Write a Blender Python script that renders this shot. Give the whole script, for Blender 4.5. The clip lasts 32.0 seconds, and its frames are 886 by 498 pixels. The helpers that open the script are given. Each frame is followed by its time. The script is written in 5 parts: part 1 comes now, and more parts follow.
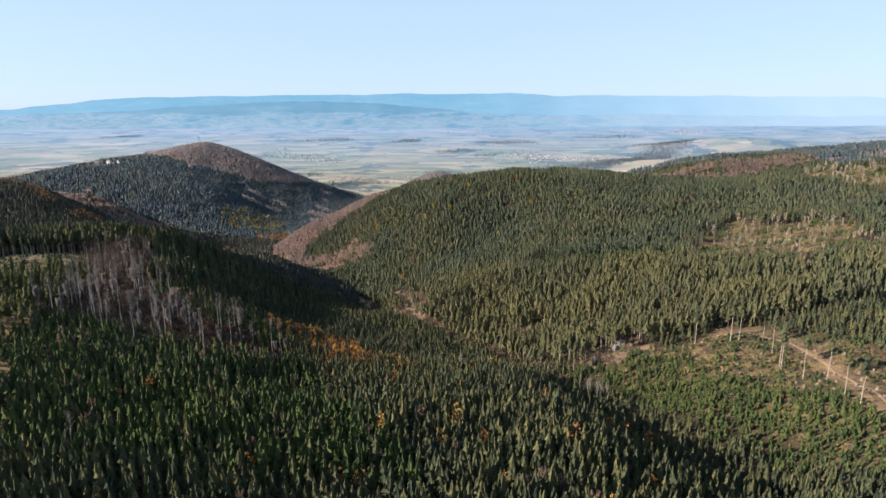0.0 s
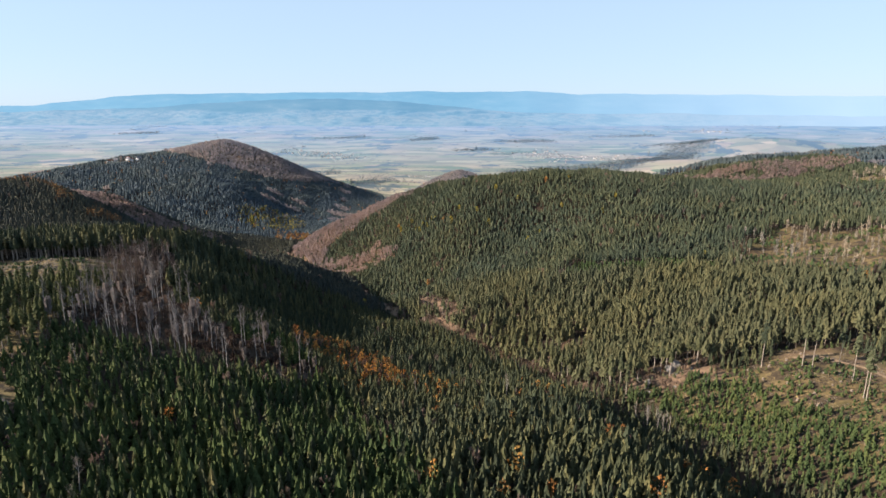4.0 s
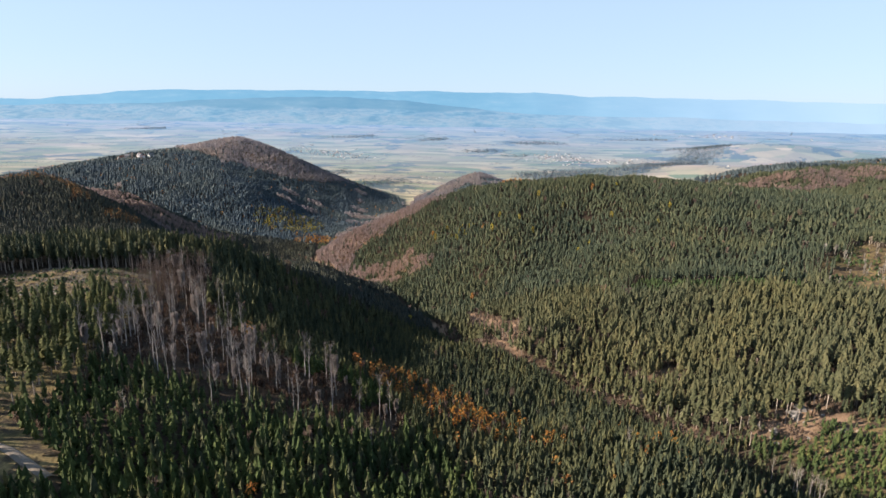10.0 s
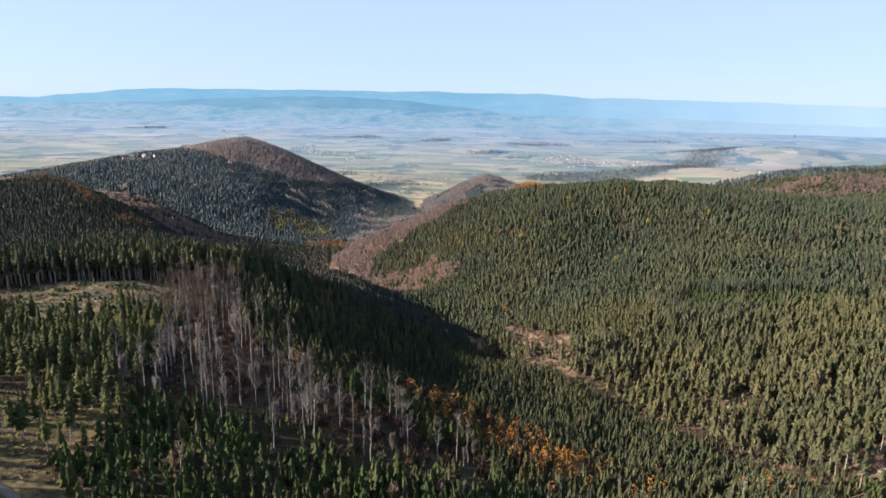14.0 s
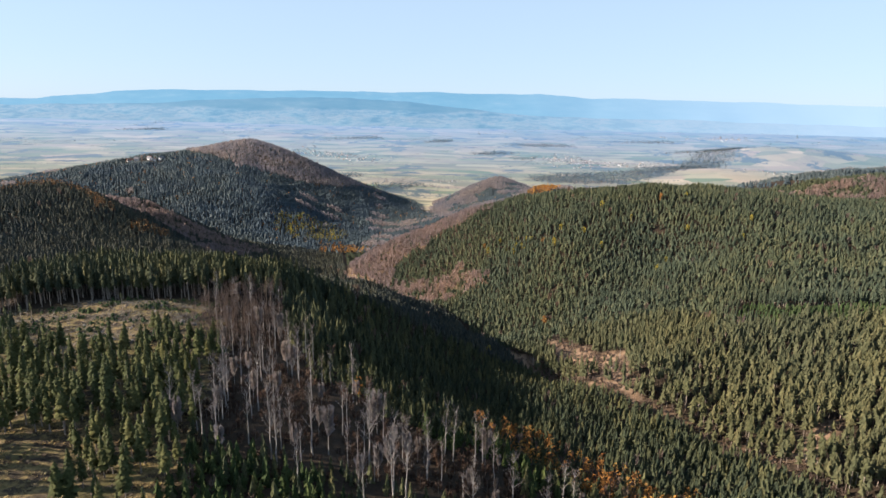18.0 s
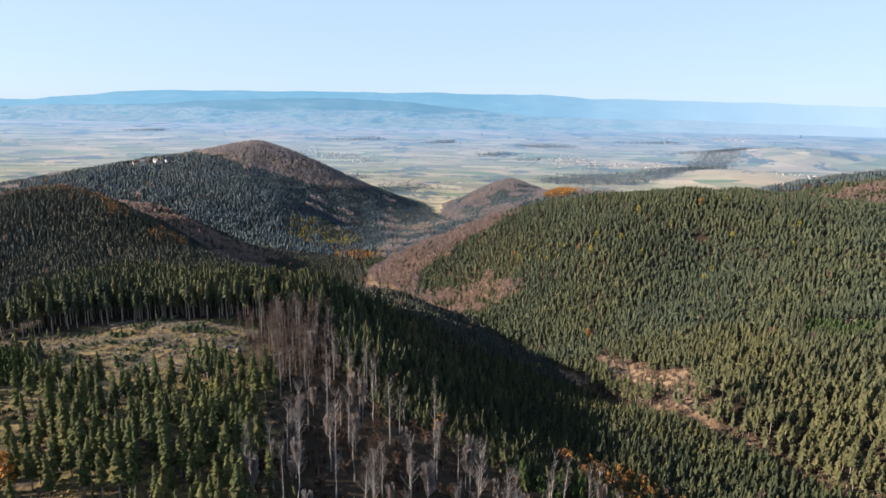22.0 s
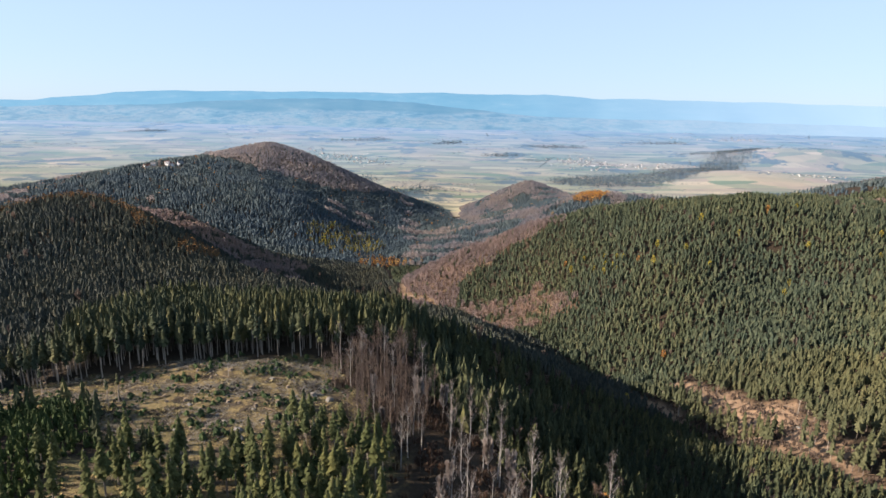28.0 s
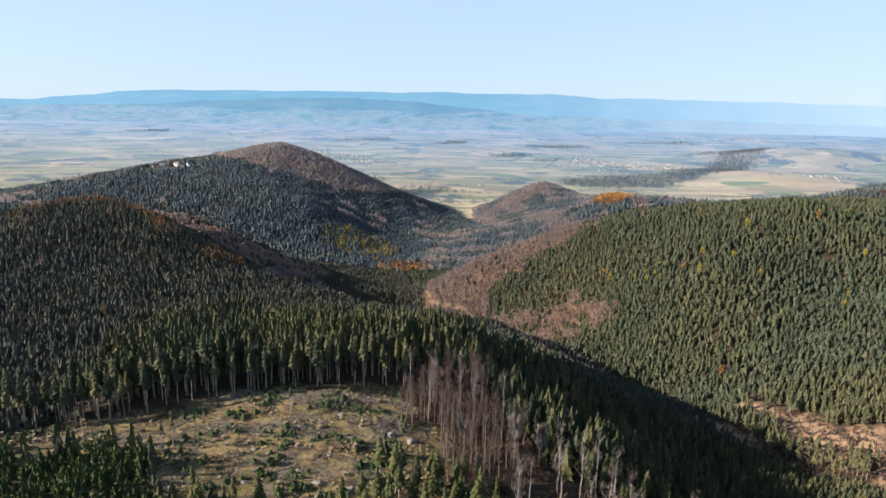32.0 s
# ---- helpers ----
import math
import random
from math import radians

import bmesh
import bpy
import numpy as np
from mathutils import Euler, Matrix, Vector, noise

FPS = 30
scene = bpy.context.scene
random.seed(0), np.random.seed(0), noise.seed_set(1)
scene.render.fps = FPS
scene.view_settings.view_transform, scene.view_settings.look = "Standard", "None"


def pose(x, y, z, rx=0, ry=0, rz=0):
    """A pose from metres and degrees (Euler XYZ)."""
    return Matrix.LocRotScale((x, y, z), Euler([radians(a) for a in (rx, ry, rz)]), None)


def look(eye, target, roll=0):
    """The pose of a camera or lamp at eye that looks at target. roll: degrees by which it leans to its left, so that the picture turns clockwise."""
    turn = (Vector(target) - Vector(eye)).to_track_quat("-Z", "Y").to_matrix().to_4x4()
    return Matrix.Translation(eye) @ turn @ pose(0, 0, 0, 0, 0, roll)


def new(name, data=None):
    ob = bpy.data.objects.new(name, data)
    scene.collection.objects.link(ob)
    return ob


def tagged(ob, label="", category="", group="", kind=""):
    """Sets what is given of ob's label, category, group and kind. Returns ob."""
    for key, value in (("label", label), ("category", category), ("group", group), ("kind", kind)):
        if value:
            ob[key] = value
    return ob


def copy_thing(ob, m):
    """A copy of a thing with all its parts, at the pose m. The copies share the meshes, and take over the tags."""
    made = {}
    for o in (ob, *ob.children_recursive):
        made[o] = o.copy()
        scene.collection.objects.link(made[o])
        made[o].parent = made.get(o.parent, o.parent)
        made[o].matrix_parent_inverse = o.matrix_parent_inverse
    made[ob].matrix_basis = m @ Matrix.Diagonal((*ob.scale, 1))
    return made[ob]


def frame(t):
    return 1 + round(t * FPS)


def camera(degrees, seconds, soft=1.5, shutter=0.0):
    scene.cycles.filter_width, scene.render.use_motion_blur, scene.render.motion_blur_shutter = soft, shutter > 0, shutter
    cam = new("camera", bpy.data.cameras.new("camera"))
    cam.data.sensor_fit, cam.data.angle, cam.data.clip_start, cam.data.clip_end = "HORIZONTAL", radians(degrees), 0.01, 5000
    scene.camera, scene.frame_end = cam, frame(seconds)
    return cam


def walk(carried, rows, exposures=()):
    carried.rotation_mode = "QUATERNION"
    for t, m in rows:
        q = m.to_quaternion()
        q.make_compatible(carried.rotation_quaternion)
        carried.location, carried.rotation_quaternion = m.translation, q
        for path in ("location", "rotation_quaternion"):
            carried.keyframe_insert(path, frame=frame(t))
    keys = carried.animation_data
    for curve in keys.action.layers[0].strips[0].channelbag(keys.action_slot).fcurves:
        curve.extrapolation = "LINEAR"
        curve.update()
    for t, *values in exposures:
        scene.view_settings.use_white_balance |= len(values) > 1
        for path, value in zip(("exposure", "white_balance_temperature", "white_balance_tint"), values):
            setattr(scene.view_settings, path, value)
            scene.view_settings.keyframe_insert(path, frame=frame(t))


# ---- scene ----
cam = camera(73.3, 32.0, soft=1.6)
METRES, EYE, TILT, LEAN, TURN = 300.0, 300.0, -3.3, 0.0, 0.0
ROWS = [
    (0.0, 0.0, 0.0, 0.0, -0.03, -10.0, 0.19),
    (0.5, -0.0024, 0.008, 0.0006, 0.21, -10.01, 0.18),
    (1.0, -0.0054, 0.0174, 0.0011, 0.45, -10.02, 0.15),
    (1.5, -0.0092, 0.0276, 0.0016, 0.69, -10.05, 0.13),
    (2.0, -0.0139, 0.0385, 0.0021, 0.9, -10.08, 0.11),
    (2.5, -0.0196, 0.0498, 0.0028, 1.08, -10.13, 0.06),
    (3.0, -0.0266, 0.0613, 0.0037, 1.23, -10.16, 0.0),
    (3.5, -0.0347, 0.0726, 0.0048, 1.34, -10.18, -0.07),
    (5.5, -0.0738, 0.1172, 0.0081, 1.55, -10.2, -0.4),
    (6.0, -0.0848, 0.1285, 0.0089, 1.58, -10.2, -0.51),
    (6.5, -0.0961, 0.1396, 0.0096, 1.6, -10.18, -0.6),
    (7.0, -0.1076, 0.1505, 0.0102, 1.63, -10.17, -0.7),
    (7.5, -0.1193, 0.1615, 0.0106, 1.63, -10.18, -0.79),
    (8.0, -0.1311, 0.1724, 0.011, 1.64, -10.19, -0.85),
    (8.5, -0.143, 0.1833, 0.0114, 1.65, -10.18, -0.92),
    (9.0, -0.1549, 0.194, 0.0116, 1.66, -10.17, -0.99),
    (9.5, -0.1669, 0.2048, 0.0115, 1.66, -10.17, -1.06),
    (10.0, -0.1791, 0.2154, 0.0115, 1.64, -10.17, -1.12),
    (10.5, -0.1912, 0.2261, 0.0118, 1.64, -10.17, -1.18),
    (11.0, -0.2036, 0.2368, 0.0124, 1.6, -10.18, -1.24),
    (11.5, -0.2161, 0.2476, 0.0132, 1.58, -10.17, -1.31),
    (12.0, -0.2286, 0.2582, 0.0139, 1.55, -10.16, -1.36),
    (12.5, -0.2412, 0.2689, 0.0146, 1.52, -10.16, -1.4),
    (13.0, -0.2533, 0.279, 0.0152, 1.49, -10.15, -1.42),
    (13.5, -0.2657, 0.2897, 0.0158, 1.46, -10.14, -1.44),
    (14.0, -0.2783, 0.3002, 0.0166, 1.42, -10.12, -1.44),
    (14.5, -0.2908, 0.3106, 0.0173, 1.39, -10.11, -1.44),
    (16.5, -0.341, 0.3539, 0.0201, 1.23, -10.09, -1.34),
    (17.0, -0.3539, 0.3649, 0.0206, 1.2, -10.08, -1.34),
    (17.5, -0.3666, 0.3757, 0.0213, 1.16, -10.06, -1.33),
    (18.0, -0.3794, 0.3865, 0.0218, 1.13, -10.06, -1.31),
    (18.5, -0.3921, 0.3974, 0.0224, 1.09, -10.06, -1.29),
    (19.0, -0.4047, 0.4079, 0.0231, 1.06, -10.06, -1.29),
    (19.5, -0.4173, 0.4187, 0.0239, 1.03, -10.07, -1.29),
    (20.0, -0.4301, 0.4294, 0.0243, 1.01, -10.05, -1.3),
    (20.5, -0.4427, 0.4401, 0.025, 0.97, -10.04, -1.29),
    (21.0, -0.4552, 0.4506, 0.0255, 0.95, -10.05, -1.27),
    (21.5, -0.4677, 0.4612, 0.0259, 0.92, -10.03, -1.28),
    (22.0, -0.4801, 0.4718, 0.0265, 0.9, -10.01, -1.26),
    (22.5, -0.4923, 0.4823, 0.0271, 0.9, -9.99, -1.26),
    (23.0, -0.5048, 0.4928, 0.0275, 0.87, -9.97, -1.25),
    (23.5, -0.5171, 0.5033, 0.0282, 0.85, -9.97, -1.26),
    (24.0, -0.5295, 0.5138, 0.0287, 0.84, -9.96, -1.26),
    (24.5, -0.5418, 0.5245, 0.0293, 0.82, -9.96, -1.25),
    (25.0, -0.5541, 0.5348, 0.0299, 0.8, -9.95, -1.25),
    (25.5, -0.5664, 0.5453, 0.0306, 0.79, -9.96, -1.24),
    (27.5, -0.6141, 0.5887, 0.0327, 0.74, -9.98, -1.17),
    (28.0, -0.6264, 0.5991, 0.0331, 0.73, -9.99, -1.17),
    (28.5, -0.6385, 0.6094, 0.0338, 0.71, -9.99, -1.17),
    (29.0, -0.6505, 0.6198, 0.0345, 0.71, -10.0, -1.16),
    (29.5, -0.6626, 0.6301, 0.035, 0.7, -10.0, -1.16),
    (30.0, -0.6742, 0.64, 0.0355, 0.69, -10.0, -1.15),
    (30.5, -0.6861, 0.6502, 0.036, 0.68, -10.02, -1.16),
    (31.0, -0.6981, 0.6604, 0.0366, 0.69, -10.03, -1.17),
    (31.5, -0.71, 0.6705, 0.0371, 0.68, -10.02, -1.19),
    (32.0, -0.7218, 0.6807, 0.0374, 0.69, -10.04, -1.21),
]
walk(cam, [(t, pose(0, 0, EYE, TILT, LEAN, TURN) @ pose(METRES * x, METRES * y, METRES * z, 90 + pitch, roll, yaw)) for t, x, y, z, yaw, pitch, roll in ROWS],
     exposures=[(0.0, 1.36, 6530, 18)])

# ---- world, sun ----
SUN_ELEV, SUN_FROM = radians(23), radians(98)   # height of the sun; bearing it shines from, left of straight ahead
world = bpy.data.worlds.new("sky")
scene.world = world
world.use_nodes = True
wn = world.node_tree.nodes
sky = wn.new("ShaderNodeTexSky")
sky.sky_type, sky.sun_disc = "NISHITA", False
sky.sun_elevation, sky.sun_rotation = SUN_ELEV, -SUN_FROM
sky.altitude, sky.air_density, sky.dust_density, sky.ozone_density = 600, 0.9, 0.5, 3.2
wn["Background"].inputs["Strength"].default_value = 0.0755
haze = wn.new("ShaderNodeMix")               # pale haze low over the horizon, clear deep blue overhead
haze.data_type = "RGBA"
haze.inputs[7].default_value = (3.05, 4.25, 5.15, 1)
up = wn.new("ShaderNodeSeparateXYZ")
climb = wn.new("ShaderNodeMapRange")
climb.interpolation_type = "SMOOTHSTEP"
for key, val in zip(("From Min", "From Max", "To Min", "To Max"), (0.02, 0.70, 0.80, 0.34)):
    climb.inputs[key].default_value = val
for a, b in ((wn.new("ShaderNodeTexCoord").outputs["Generated"], up.inputs[0]), (up.outputs["Z"], climb.inputs["Value"]), (climb.outputs[0], haze.inputs[0]),
             (sky.outputs[0], haze.inputs[6]), (haze.outputs[2], wn["Background"].inputs["Color"])):
    world.node_tree.links.new(a, b)
sun = new("sun", bpy.data.lights.new("sun", "SUN"))
sun.data.energy, sun.data.angle, sun.data.color = 5.0, radians(0.6), (1.0, 0.89, 0.72)
to_sun = Vector((-math.sin(SUN_FROM) * math.cos(SUN_ELEV), math.cos(SUN_FROM) * math.cos(SUN_ELEV), math.sin(SUN_ELEV)))
sun.matrix_world = look(to_sun * 900, (0, 0, 0))

# ---- materials ----
def material(name, rough=0.9):
    m = bpy.data.materials.new(name)
    m.use_nodes = True
    b = m.node_tree.nodes["Principled BSDF"]
    b.inputs["Roughness"].default_value = rough
    b.inputs["Specular IOR Level"].default_value = 0.2
    return m, m.node_tree, b


def node(tree, kind, **sockets):
    n = tree.nodes.new(kind)
    for k, v in sockets.items():
        n.inputs[k.replace("_", " ")].default_value = v
    return n


def ramp(tree, fac, stops):
    r = tree.nodes.new("ShaderNodeValToRGB")
    e = r.color_ramp.elements
    while len(e) < len(stops):
        e.new(0.5)
    for el, (p, c) in zip(e, stops):
        el.position, el.color = p, (*c, 1)
    tree.links.new(fac, r.inputs[0])
    return r.outputs[0]


def mix(tree, fac, a, b, mode="MIX"):
    n = tree.nodes.new("ShaderNodeMix")
    n.data_type, n.blend_type = "RGBA", mode
    for s, v in (("Factor_Float", fac), ("A_Color", a), ("B_Color", b)):
        i = next(x for x in n.inputs if x.identifier == s)
        if isinstance(v, (int, float)):
            i.default_value = v
        elif isinstance(v, tuple):
            i.default_value = (*v, 1)
        else:
            tree.links.new(v, i)
    return next(x for x in n.outputs if x.identifier == "Result_Color")


def place(tree):
    return tree.nodes.new("ShaderNodeNewGeometry").outputs["Position"]


def noise_tex(tree, scale, detail=4.0, rough=0.6, vec=None):
    n = node(tree, "ShaderNodeTexNoise", Scale=scale, Detail=detail, Roughness=rough)
    tree.links.new(vec if vec is not None else place(tree), n.inputs["Vector"])
    return n.outputs[0]


def value(tree, op, a, b):
    n = tree.nodes.new("ShaderNodeMath")
    n.operation = op
    for i, v in enumerate((a, b)):
        if isinstance(v, (int, float)):
            n.inputs[i].default_value = v
        else:
            tree.links.new(v, n.inputs[i])
    return n.outputs[0]


def tint(tree):
    a = tree.nodes.new("ShaderNodeAttribute")
    a.attribute_name = "tint"
    return a.outputs["Fac"]


def foliage(name, stops, grain=0.9, clear=0.22):
    """Leaves or needles: a tint for each tree, and finer grain within it."""
    m, t, b = material(name, 0.85)
    b.inputs["Specular IOR Level"].default_value = 0.15
    c = ramp(t, tint(t), stops)
    g = ramp(t, noise_tex(t, grain, 4, 0.7), [(0.3, (0.64, 0.65, 0.68)), (0.7, (1.46, 1.45, 1.40))])
    patch = ramp(t, noise_tex(t, 0.012, 2), [(0.35, (0.85, 0.9, 0.95)), (0.65, (1.15, 1.08, 0.95))])
    c = mix(t, 1.0, mix(t, 1.0, c, g, "MULTIPLY"), patch, "MULTIPLY")
    t.links.new(c, b.inputs["Base Color"])
    thin = t.nodes.new("ShaderNodeBsdfTranslucent")
    t.links.new(c, thin.inputs["Color"])
    both = t.nodes.new("ShaderNodeMixShader")
    both.inputs[0].default_value = clear
    t.links.new(b.outputs[0], both.inputs[1])
    t.links.new(thin.outputs[0], both.inputs[2])
    t.links.new(both.outputs[0], t.nodes["Material Output"].inputs["Surface"])
    return m


def plain_mat(name, a, b_, scale=2.0, rough=0.9, bump=0.0):
    m, t, b = material(name, rough)
    n = noise_tex(t, scale, 5)
    t.links.new(ramp(t, n, [(0.3, a), (0.7, b_)]), b.inputs["Base Color"])
    if bump:
        k = node(t, "ShaderNodeBump", Strength=bump, Distance=0.2)
        t.links.new(n, k.inputs["Height"])
        t.links.new(k.outputs[0], b.inputs["Normal"])
    return m


NEEDLES = foliage("spruce_needles", [(0.0, (0.034, 0.046, 0.031)), (0.45, (0.058, 0.069, 0.039)), (0.8, (0.092, 0.096, 0.047)), (1.0, (0.124, 0.115, 0.053))], 1.3)
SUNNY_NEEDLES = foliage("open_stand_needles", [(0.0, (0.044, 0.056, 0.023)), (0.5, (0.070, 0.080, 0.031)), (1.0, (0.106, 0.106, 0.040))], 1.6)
EAST_NEEDLES = foliage("east_slope_needles", [(0.0, (0.054, 0.062, 0.036)), (0.5, (0.078, 0.083, 0.045)), (1.0, (0.108, 0.104, 0.054))], 1.0)
YOUNG_NEEDLES = foliage("young_spruce_needles", [(0.0, (0.030, 0.050, 0.022)), (0.6, (0.050, 0.074, 0.028)), (1.0, (0.084, 0.101, 0.037))], 1.6)
# bluer than the near needles: slight distance haze in the colour
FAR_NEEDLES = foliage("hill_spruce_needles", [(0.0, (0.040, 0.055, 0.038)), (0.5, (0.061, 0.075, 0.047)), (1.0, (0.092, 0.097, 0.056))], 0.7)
# cooler, darker copy of the hill needles: the dome's shade is in the colour
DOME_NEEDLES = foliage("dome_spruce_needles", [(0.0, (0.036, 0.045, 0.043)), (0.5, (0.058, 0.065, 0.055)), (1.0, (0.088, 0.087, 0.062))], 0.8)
# blue of the needles is distance haze put into the base colour
HAZED_NEEDLES = foliage("hazed_spruce_needles", [(0.0, (0.048, 0.070, 0.084)), (0.5, (0.060, 0.083, 0.096)), (1.0, (0.078, 0.098, 0.104))], 0.15)
AUTUMN = foliage("autumn_leaves", [(0.0, (0.240, 0.105, 0.042)), (0.5, (0.370, 0.185, 0.055)), (1.0, (0.480, 0.300, 0.085))], 0.9, 0.4)
YELLOW = foliage("yellow_leaves", [(0.0, (0.210, 0.195, 0.036)), (1.0, (0.350, 0.275, 0.045))], 0.9, 0.3)
TWIGS = foliage("bare_twigs", [(0.0, (0.092, 0.067, 0.057)), (0.5, (0.119, 0.088, 0.074)), (1.0, (0.158, 0.112, 0.088))], 0.9, 0.4)
LARCH = foliage("faded_larch_needles", [(0.0, (0.120, 0.078, 0.045)), (0.5, (0.185, 0.110, 0.052)), (1.0, (0.260, 0.150, 0.062))], 0.9, 0.3)
RED_TWIGS = foliage("red_brown_twigs", [(0.0, (0.185, 0.142, 0.138)), (0.5, (0.235, 0.178, 0.168)), (1.0, (0.290, 0.220, 0.202))], 0.5, 0.5)
# brown twigs greyed and blued: haze over the far hills is mixed in
HILL_TWIGS = foliage("hill_twigs", [(0.0, (0.175, 0.162, 0.180)), (0.5, (0.230, 0.208, 0.220)), (1.0, (0.295, 0.260, 0.262))], 0.4, 0.5)
BEECH_TWIGS = foliage("beech_twigs", [(0.0, (0.140, 0.122, 0.122)), (1.0, (0.220, 0.192, 0.186))], 0.9, 0.4)
BRUSH_TWIGS = foliage("dark_brushwood", [(0.0, (0.040, 0.029, 0.024)), (0.6, (0.062, 0.043, 0.035)), (1.0, (0.099, 0.063, 0.046))], 0.9, 0.3)
DEAD_TWIGS = foliage("dead_grey_wood", [(0.0, (0.172, 0.145, 0.119)), (1.0, (0.277, 0.244, 0.198))])
BARK = plain_mat("spruce_bark", (0.106, 0.083, 0.066), (0.224, 0.185, 0.149), 1.5)
# paler copy of the spruce bark: sunlight on open trunks is in the colour
TRUNK_BARK = plain_mat("sunlit_spruce_bark", (0.198, 0.165, 0.132), (0.330, 0.284, 0.238), 1.2)
TAN_BARK = plain_mat("tan_bark", (0.106, 0.079, 0.066), (0.198, 0.155, 0.127), 1.2)
PALE_BARK = plain_mat("beech_bark", (0.185, 0.168, 0.152), (0.330, 0.307, 0.284), 1.2)

# ---- terrain: valley floors and crests as lines of (x, y, height) ----
LINES = {
    "stream": [(150,-60,225),(135,40,205),(118,130,183),(95,190,171),(72,250,164),(45,310,160),(5,375,150),(-55,450,138),(-95,560,122),(-140,660,110),(-235,790,92),(-270,950,84),(-230,1150,78),(-170,1400,70),(-160,1650,68)],
    "side_stream": [(-950,820,165),(-760,900,145),(-560,940,116),(-400,955,96),(-270,950,84)],
    "spur": [(-150,-100,240),(-160,60,224),(-190,180,214),(-215,270,209),(-258,345,207),(-290,410,203),(-380,500,190),(-450,595,194),(-515,690,211),(-560,716,205),(-605,780,184),(-790,960,158)],
    "spur_west": [(-330,220,214),(-360,340,204),(-470,420,190),(-640,600,168),(-900,650,160)],
    "near_slope": [(58,170,193),(42,240,183),(-103,148,208),(-26,178,197),(0,131,200),(-45,245,184),(-90,300,182),(-150,300,199)],
    "east_face": [(-195,390,194),(-216,420,201),(-245,470,192),(-290,540,180),(-170,460,181),(-185,540,163),(-135,485,163),(-144,540,150),(-97,447,150),(-180,620,140),(-172,388,188),(-142,393,170),(-119,403,159),(-96,413,154),(-74,422,151),(-150,352,187),(-124,368,168),(-101,378,160),(-79,388,157),(-57,398,154),(-150,434,167),(-128,441,157),(-106,330,176),(-82,345,163)],
    "dome_flank": [(-602,690,182),(-562,702,206),(-535,700,211),(-504,693,212),(-470,680,208),(-447,664,203),(-412,655,192),(-388,632,183),(-345,612,174),(-470,745,179),(-519,790,183),(-385,685,158),(-350,725,132),(-300,800,106),(-500,835,176),(-470,885,140),(-640,835,180),(-620,890,148)],
    "hill_shoulder": [(-640,1220,182),(-540,1180,168),(-450,1120,142),(-390,1050,108)],
    "hill_gully": [(-520,1330,172),(-420,1260,130),(-330,1150,94)],
    "hill_ridge": [(-1150,1050,130),(-902,1100,150),(-770,1180,174),(-718,1283,188),(-650,1380,197),(-574,1466,213),(-500,1462,193),(-440,1445,170),(-304,1430,112),(-200,1410,74)],
    "hill_back": [(-1150,1500,75),(-750,1700,80),(-500,1750,72)],
    "right_crest": [(-240,802,100),(-205,800,126),(-152,800,150),(-98,792,178),(-48,768,196),(0,745,207),(90,740,219),(170,745,218),(250,740,211),(320,735,206),(390,725,208),(450,700,222)],
    "east_dip": [(300,850,180),(420,840,190),(520,830,205)],
    "east_ridge": [(300,960,186),(370,975,204),(450,970,217),(580,960,226),(740,1000,236)],
    "right_mid": [(-33,615,150),(66,578,174),(62,624,169),(142,609,196),(81,674,210),(5,655,184)],
    "bench": [(-1,430,160),(100,470,172),(184,491,184),(247,485,194),(368,613,222),(470,640,236)],
    "clearing_east": [(80,292,170),(115,214,178),(128,271,182),(157,247,186),(160,195,190),(240,300,203),(340,330,222),(300,150,215),(600,400,255)],
    "back_valley": [(-230,1010,84),(-130,930,100),(0,940,130),(200,960,160)],
    "ochre_hill": [(-150,1180,95),(-40,1150,128),(10,1152,150),(43,1153,164),(90,1165,158),(160,1190,154),(300,1230,140)],
    "mid_hill": [(-150,1450,74),(-80,1480,112),(-4,1528,135),(48,1540,112),(110,1555,86),(220,1560,76),(500,1600,72)],
    "plain": [(-100,1750,67),(300,1850,66),(800,1800,68),(1100,1300,150),(1000,900,220),(-1300,800,160),(-1500,1300,80),(-1400,300,180),(700,0,260),(-600,-100,230),(400,-200,250)],
}
LOOSE = ("dome_flank", "plain", "near_slope", "clearing_east", "right_mid", "east_face")
spots = []
for line, pts in LINES.items():
    pts = [Vector(p) for p in pts]
    for a, b in zip(pts, pts[1:]):
        k = 1 if line in LOOSE else max(1, int((b - a).xy.length // 70))
        spots += [a.lerp(b, i / k) for i in range(k)]
    spots.append(pts[-1])
SPOTS = np.array(spots)


def kernel(x, y):
    return np.sqrt((x[..., None] - SPOTS[:, 0]) ** 2 + (y[..., None] - SPOTS[:, 1]) ** 2 + 625.0)


COUNT = len(SPOTS)
WEIGHTS = np.linalg.solve(np.block([[kernel(SPOTS[:, 0], SPOTS[:, 1]) - 3 * np.eye(COUNT), np.ones((COUNT, 1))],
                                    [np.ones((1, COUNT)), np.zeros((1, 1))]]), np.append(SPOTS[:, 2], 0))


def wave(x, y, size, seed=0):
    """Smooth rolling noise of about -1 to 1."""
    r = np.random.RandomState(seed)
    out = 0 * x
    for i in range(6):
        a, f, p = r.uniform(0, 6.28), r.uniform(0.6, 1.6) * 6.28 / size, r.uniform(0, 6.28)
        out = out + np.sin((x * math.cos(a) + y * math.sin(a)) * f + p)
    return out / 3


